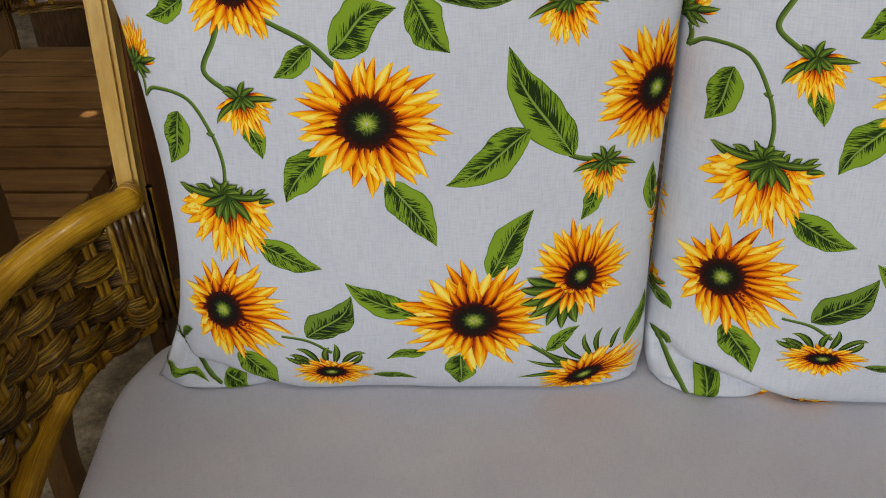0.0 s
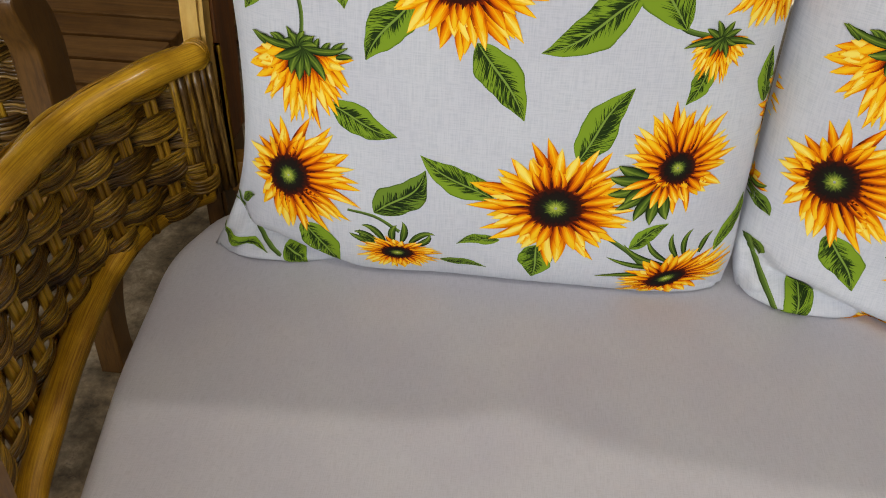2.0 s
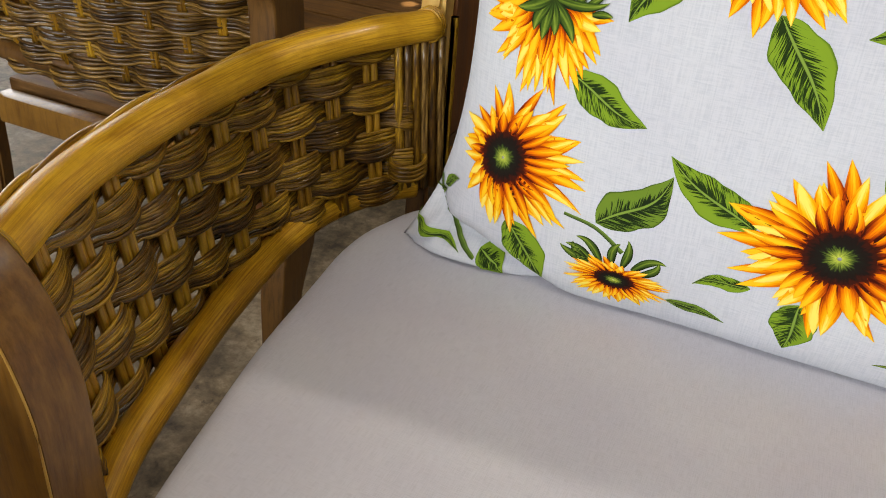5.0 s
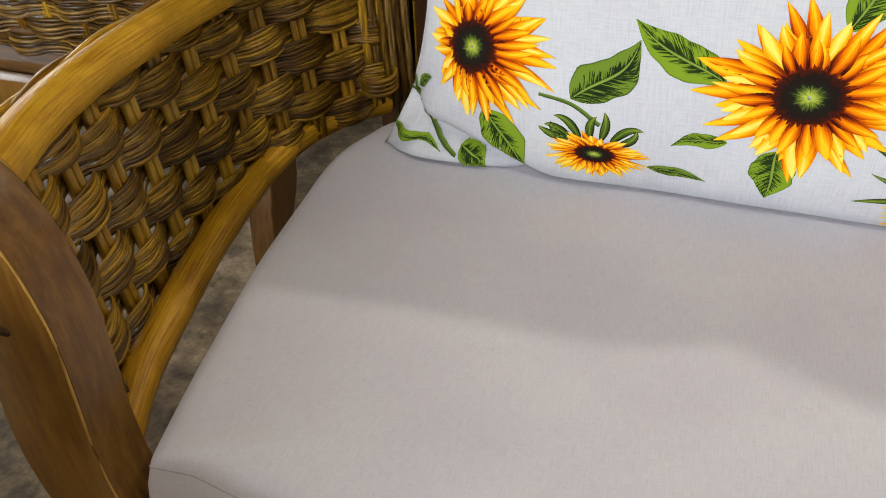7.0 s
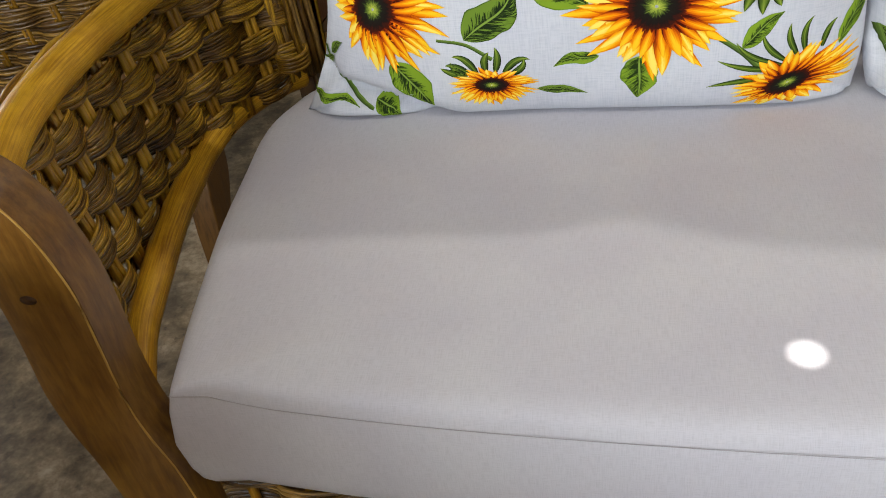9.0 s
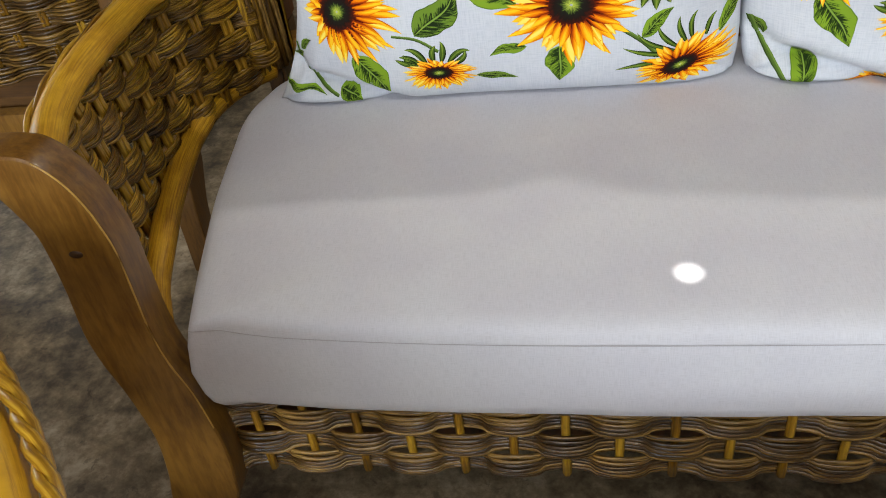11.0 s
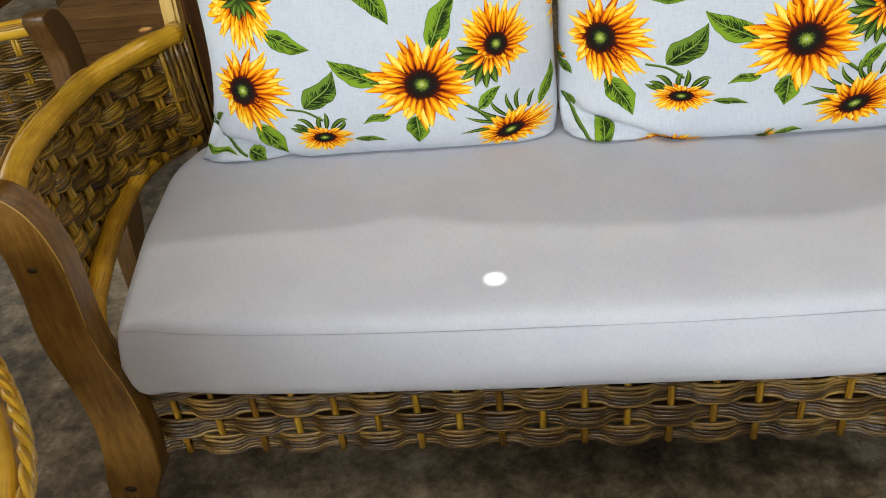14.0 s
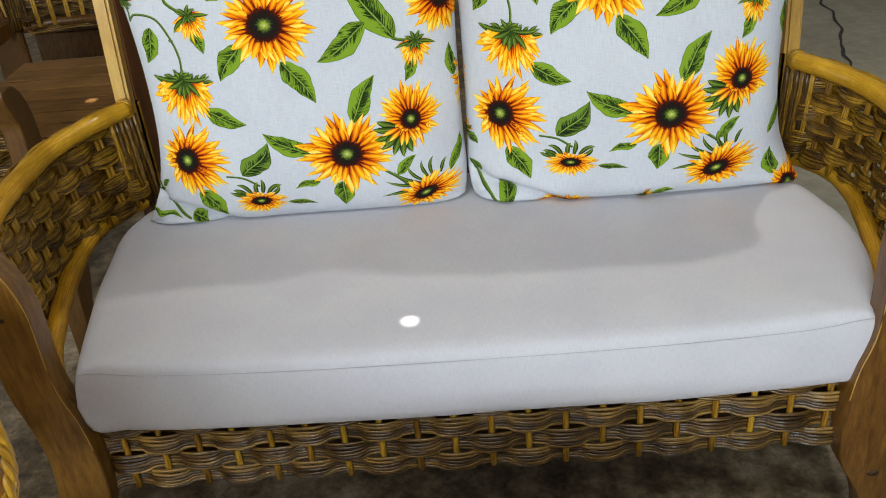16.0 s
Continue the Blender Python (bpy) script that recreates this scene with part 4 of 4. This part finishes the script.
                self.sepal(x, z - 0.02 * h, up + math.pi * (1.05 - 1.1 * f) + rng.uniform(-0.15, 0.15), (w * 1.15 if i in (0, 5) else m * 0.42), m * 0.15, (1 if f < 0.5 else -1) * rng.uniform(0.1, 0.9), 0.0022 + 0.00002 * i)
        for i in range(5):
            a = up - math.pi * (0.2 + 0.15 * i)
            self.sepal(x, z + 0.03 * h, a, m * rng.uniform(0.28, 0.48), m * 0.13, rng.uniform(-0.9, 0.9), 0.0027 + 0.00002 * i)

    def bud(self, x, z, w, h, turn, seed):
        self.nodding(x, z, w, h, turn, seed)


def low_flower(p, x, z, rx, rz, turn):
    """The tilted head at the pattern's lower edge, with a row of curled sepals behind it."""
    for i, (bx, bz, ang, length, hook) in enumerate(((-0.011, 0.008, 3.0, 0.060, -0.4), (-0.013, 0.013, 2.8, 0.050, -0.8), (-0.009, 0.016, 2.5, 0.040, -1.0), (-0.001, 0.021, 2.1, 0.034, -0.9), (0.005, 0.024, 1.8, 0.034, -1.2), (-0.017, 0.003, 3.2, 0.060, 0.2), (0.019, 0.026, 1.4, 0.026, -0.9))):
        p.sepal(x + bx, z + bz * rz / 0.029, ang, length, 0.0060, hook, 0.0003 + 0.00001 * i)
    p.flower(x, z, rx, rz, turn, 0.30, 6, (-0.14, -0.08))


def print_fabric(p):
    """The sunflower pattern, in the first cushion's own place."""
    p.stem([(-0.351, 0.842), (-0.314, 0.824), (-0.291, 0.803)], 0.0040, 0.0056)
    p.stem([(-0.391, 0.840), (-0.397, 0.824), (-0.408, 0.800), (-0.393, 0.785), (-0.379, 0.778)], 0.0050, 0.0044)
    p.stem([(-0.470, 0.770), (-0.457, 0.780), (-0.427, 0.774), (-0.409, 0.745), (-0.401, 0.716), (-0.402, 0.688)], 0.0036, 0.0036)
    p.stem([(-0.474, 0.796), (-0.469, 0.782), (-0.470, 0.768)], 0.0036, 0.0030)
    p.stem([(-0.366, 0.528), (-0.339, 0.523), (-0.316, 0.508)], 0.0030, 0.0042)
    p.stem([(-0.126, 0.525), (-0.098, 0.504), (-0.082, 0.487)], 0.0046, 0.0052)
    p.stem([(-0.125, 0.747), (-0.104, 0.738), (-0.084, 0.720), (-0.060, 0.713)], 0.0040, 0.0050)
    p.stem([(-0.412, 0.744), (-0.409, 0.741), (-0.405, 0.743)], 0.0030, 0.0012)
    p.leaf(-0.296, 0.815, -0.238, 0.852, 0.029, 0.13)
    p.leaf(-0.312, 0.821, -0.346, 0.795, 0.016, 0.05)
    p.leaf(-0.226, 0.860, -0.193, 0.816, 0.026, -0.06)
    p.leaf(-0.208, 0.861, -0.133, 0.860, 0.009, -0.05, LEAF_DARK)
    p.leaf(-0.306, 0.732, -0.345, 0.680, 0.026, -0.05)
    p.leaf(-0.251, 0.703, -0.207, 0.638, 0.026, 0.04)
    p.leaf(-0.082, 0.719, -0.143, 0.820, 0.030, 0.05)
    p.leaf(-0.122, 0.747, -0.198, 0.698, 0.027, 0.06)
    p.leaf(-0.378, 0.637, -0.317, 0.612, 0.021, -0.05)
    p.leaf(-0.157, 0.602, -0.117, 0.671, 0.025, 0.05)
    p.leaf(-0.228, 0.557, -0.296, 0.597, 0.023, 0.05)
    p.leaf(-0.340, 0.528, -0.291, 0.582, 0.027, -0.10, LEAF_DARK)
    p.leaf(-0.220, 0.507, -0.261, 0.497, 0.010, -0.08)
    p.leaf(-0.185, 0.506, -0.186, 0.461, 0.025, 0.03)
    p.leaf(-0.098, 0.508, -0.066, 0.539, 0.013, 0.05)
    p.leaf(-0.413, 0.506, -0.379, 0.452, 0.025, 0.05)
    p.leaf(-0.015, 0.499, 0.003, 0.556, 0.011, -0.06)
    p.leaf(0.001, 0.646, -0.003, 0.698, 0.012, 0.04)
    p.leaf(-0.056, 0.690, -0.072, 0.655, 0.014, 0.05)
    p.leaf(-0.374, 0.754, -0.363, 0.721, 0.014, 0.05)
    p.leaf(-0.437, 0.762, -0.453, 0.709, 0.020, 0.06)
    p.leaf(-0.420, 0.858, -0.456, 0.842, 0.015, 0.08)
    p.leaf(-0.277, 0.474, -0.231, 0.467, 0.007, 0.03, LEAF_DARK)
    p.flower(-0.2635, 0.7545, 0.072, 0.064, 0.0, 0.33, 1, (-0.04, 0.03))
    p.flower(-0.408, 0.555, 0.056, 0.064, -0.28, 0.30, 2, (-0.24, 0.0))
    p.flower(-0.1715, 0.5535, 0.0765, 0.068, 0.0, 0.285, 3)
    p.flower(-0.069, 0.606, 0.051, 0.053, 0.0, 0.265, 4, (0.0, -0.16))
    p.flower(-0.3185, 0.479, 0.043, 0.0215, 0.0, 0.33, 5, (0.0, 0.15))
    # sepals behind the half-hidden heads
    for i, (ang, hook) in enumerate(((2.75, -1.3), (2.5, 0.9), (2.1, 1.4), (1.7, -1.2), (1.3, 0.8), (0.9, -1.5), (0.45, 1.6), (2.9, -0.4))):
        p.sepal(-0.320 + 0.022 * math.cos(ang), 0.489 + 0.006 * math.sin(ang), ang, 0.022 + 0.004 * (i % 3), 0.0075, hook, 0.00012)
    for i, (ang, length, hook) in enumerate(((2.9, 0.030, -0.5), (3.2, 0.034, -0.6), (3.55, 0.036, -0.5), (3.9, 0.036, -0.4), (4.2, 0.034, 0.3), (4.5, 0.034, 0.4), (4.8, 0.028, 0.5), (3.7, 0.026, 0.6))):
        p.sepal(-0.078 + 0.016 * math.cos(ang), 0.586 + 0.014 * math.sin(ang), ang, length, 0.0115, hook, 0.0026 + 0.00001 * i)
    for i, (ang, length) in enumerate(((3.5, 0.030), (3.9, 0.026), (4.4, 0.024), (4.8, 0.022), (5.2, 0.020))):    # a few petals folded over them
        p.lone_petal(-0.078 + 0.010 * math.cos(ang), 0.590 + 0.010 * math.sin(ang), ang, length, 0.0085, 40 + i)
    p.flower(-0.376, 0.872, 0.052, 0.050, 0.0, 0.36, 7)
    p.flower(-0.014, 0.7735, 0.049, 0.062, -0.18, 0.29, 8, (0.08, 0.0))
    p.nodding(-0.402, 0.682, 0.051, 0.073, -0.06, 9)
    p.bud(-0.377, 0.777, 0.029, 0.040, 0.25, 10)
    p.bud(-0.095, 0.856, 0.031, 0.039, 0.2, 11)
    p.bud(-0.053, 0.712, 0.027, 0.040, -0.05, 12)
    p.bud(-0.473, 0.800, 0.020, -0.040, 0.1, 13)


def scatter_cushion(label, x0, x1, z1, y_low, y_high, bulge, seed, outer, inner_edge, tuck, foot, dx, dz, extras):
    z0 = 0.4365
    c = thing("scatter_cushion", label, "cushion", "sunflower cushions", pose((x0 + x1) / 2, y_low, z0))
    bm = pillow_shape(x0, x1, z0, z1, y_low, y_high, bulge, seed, outer, inner_edge, tuck, foot)
    bmesh.ops.recalc_face_normals(bm, faces=bm.faces)
    p = Printer(bm, dx, dz)
    ob = part("cover", bm, LINEN_WHITE, c)
    ob.matrix_parent_inverse = c.matrix_world.inverted()
    p.cover = ob
    print_fabric(p)
    extras(p)
    return c


def corner_extras(p):
    """What the first cushion's cut of the cloth shows at its edges."""
    low_flower(p, -0.049, 0.474, 0.060, 0.029, 0.28)
    p.flower(0.030, 0.632, 0.034, 0.062, 0.0, 0.40, 21)
    p.stem([(-0.484, 0.512), (-0.478, 0.485), (-0.466, 0.464), (-0.442, 0.450)], 0.0032, 0.0026, 0.0012)
    p.leaf(-0.512, 0.466, -0.456, 0.452, 0.0055, 0.05, None, 0.0014)
    p.leaf(-0.476, 0.503, -0.496, 0.492, 0.006, 0.1, LEAF_DARK, 0.0014)
    p.leaf(-0.478, 0.506, -0.462, 0.520, 0.006, 0.1, LEAF_DARK, 0.0014)
    p.leaf(-0.440, 0.456, -0.416, 0.442, 0.014, 0.05, None, 0.0014)
    for i in range(4):
        p.lone_petal(-0.476 + 0.002 * i, 0.640 - 0.016 * i, 2.6 + 0.3 * i, 0.022, 0.010, 60 + i)


def second_extras(p):
    """The lower strip of the pattern, and the flank, that only the second cushion shows."""
    low_flower(p, -0.088, 0.462, 0.062, 0.037, 0.30)
    p.flower(-0.322, 0.400, 0.050, 0.022, 0.0, 0.40, 31)
    p.bud(-0.205, 0.412, 0.018, 0.020, 1.2, 32)
    p.leaf(-0.192, 0.412, -0.155, 0.420, 0.010, 0.1)
    p.leaf(-0.415, 0.400, -0.430, 0.446, 0.022, -0.15, None, 0.0014)
    p.stem([(-0.470, 0.470), (-0.455, 0.440), (-0.432, 0.405)], 0.006, 0.005, 0.0012)
    p.leaf(0.004, 0.425, -0.008, 0.475, 0.020, 0.1)
    p.flower(0.030, 0.405, 0.036, 0.040, 0.0, 0.36, 33)
    p.flower(-0.488, 0.610, 0.020, 0.052, 0.0, 0.40, 34)
    p.bud(-0.478, 0.515, 0.016, -0.026, 0.4, 35)
    p.leaf(-0.476, 0.512, -0.458, 0.500, 0.012, 0.1, LEAF_DARK)
    p.leaf(-0.470, 0.470, -0.455, 0.450, 0.010, 0.1, LEAF_DARK)


scatter_cushion("white linen cushion printed with sunflowers, leaning in the loveseat's corner", -0.522, 0.018, 0.935, 0.412, 0.447, 0.072, 1.0, -1, 2.6, 0.0, 0.018, 0.0, 0.0, corner_extras)
scatter_cushion("white linen cushion printed with sunflowers, beside its twin on the loveseat", 0.008, 0.546, 0.945, 0.412, 0.447, 0.095, 4.0, 1, 2.6, 0.014, 0.032, 0.490, 0.035, second_extras)


# ---- what stands in front of the loveseat ----
loveseat(0.33, "armchair with a golden rattan arm and braided edge, beside the loveseat", "chair", "seating set", pose(-0.9815, -0.307, 0, 0, 0, 218.6))


def coffee_table(x, y, top, radius):
    """A round low table of rattan: board, braided rim, woven drum, four pole legs."""
    t = thing("coffee_table", "round low rattan table with a braided rim", "table", m=pose(x, y, 0))
    bm = bmesh.new()
    bmesh.ops.create_cone(bm, cap_ends=True, segments=48, radius1=radius - 0.012, radius2=radius - 0.012, depth=0.018, matrix=Matrix.Translation((0, 0, top - 0.016)))
    bmesh.ops.bevel(bm, geom=[e for e in bm.edges if e.calc_face_angle(0) > 1], offset=0.004, segments=2, affect="EDGES")
    part("tabletop", bm, WOOD_POST, t)
    ring = [(radius * math.cos(a), radius * math.sin(a), top - 0.008) for a in (2 * math.pi * k / 160 for k in range(161))]
    braid(t, ring, 0.0085, 11, 0.0075)
    plan, length = plan_curve([((radius - 0.02) * math.cos(a), (radius - 0.02) * math.sin(a)) for a in (2 * math.pi * k / 24 for k in range(25))], 6)
    stakes(t, plan, length, 0.05, 0.0, top - 0.13, top - 0.015)
    weave_rows(t, plan, length, [top - 0.045, top - 0.08, top - 0.115], 0.034, 0.05, 0.0, 0.007, 5, "woven_cane", 0.0036)
    for k in range(4):
        a = math.pi / 4 + k * math.pi / 2
        part("leg", rod([((radius - 0.05) * math.cos(a), (radius - 0.05) * math.sin(a), z) for z in (0.0, 0.15, 0.3, top - 0.02)], 0.017, 12), RATTAN_POLE, t)
    return t


coffee_table(0.012, -0.518, 0.40, 0.277)


def chest(x0, y0, x1, y1, h):
    """A low boarded chest with a lid."""
    c = thing("wooden_chest", "low dark brown boarded wooden chest behind the bare loveseat", "chest", m=pose((x0 + x1) / 2, (y0 + y1) / 2, 0))
    hx, hy = (x1 - x0) / 2, (y1 - y0) / 2
    part("body", box(-hx + 0.02, -hy + 0.02, 0.03, hx - 0.02, hy - 0.01, h - 0.03, 0.004), WOOD_DARK, c, sharp=25)
    part("lid", box(-hx, -hy, h - 0.028, hx, hy, h, 0.005), WOOD_DARK, c, sharp=25)
    for k in range(2):
        z = 0.035 + k * (h - 0.07) / 2
        part("board", box(-hx + 0.022, -hy + 0.008, z, hx - 0.022, -hy + 0.0195, z + (h - 0.07) / 2 - 0.006, 0.003, 1), WOOD_DARK, c, sharp=25)
    for sx in (-1, 1):
        for sy in (-1, 1):
            part("foot", box(sx * (hx - 0.045) - 0.02, sy * (hy - 0.045) - 0.02, 0, sx * (hx - 0.045) + 0.02, sy * (hy - 0.045) + 0.02, 0.0295, 0.003, 1), WOOD_DARK, c, sharp=25)
    return c


chest(-1.50, 2.15, -0.75, 2.50, 0.33)
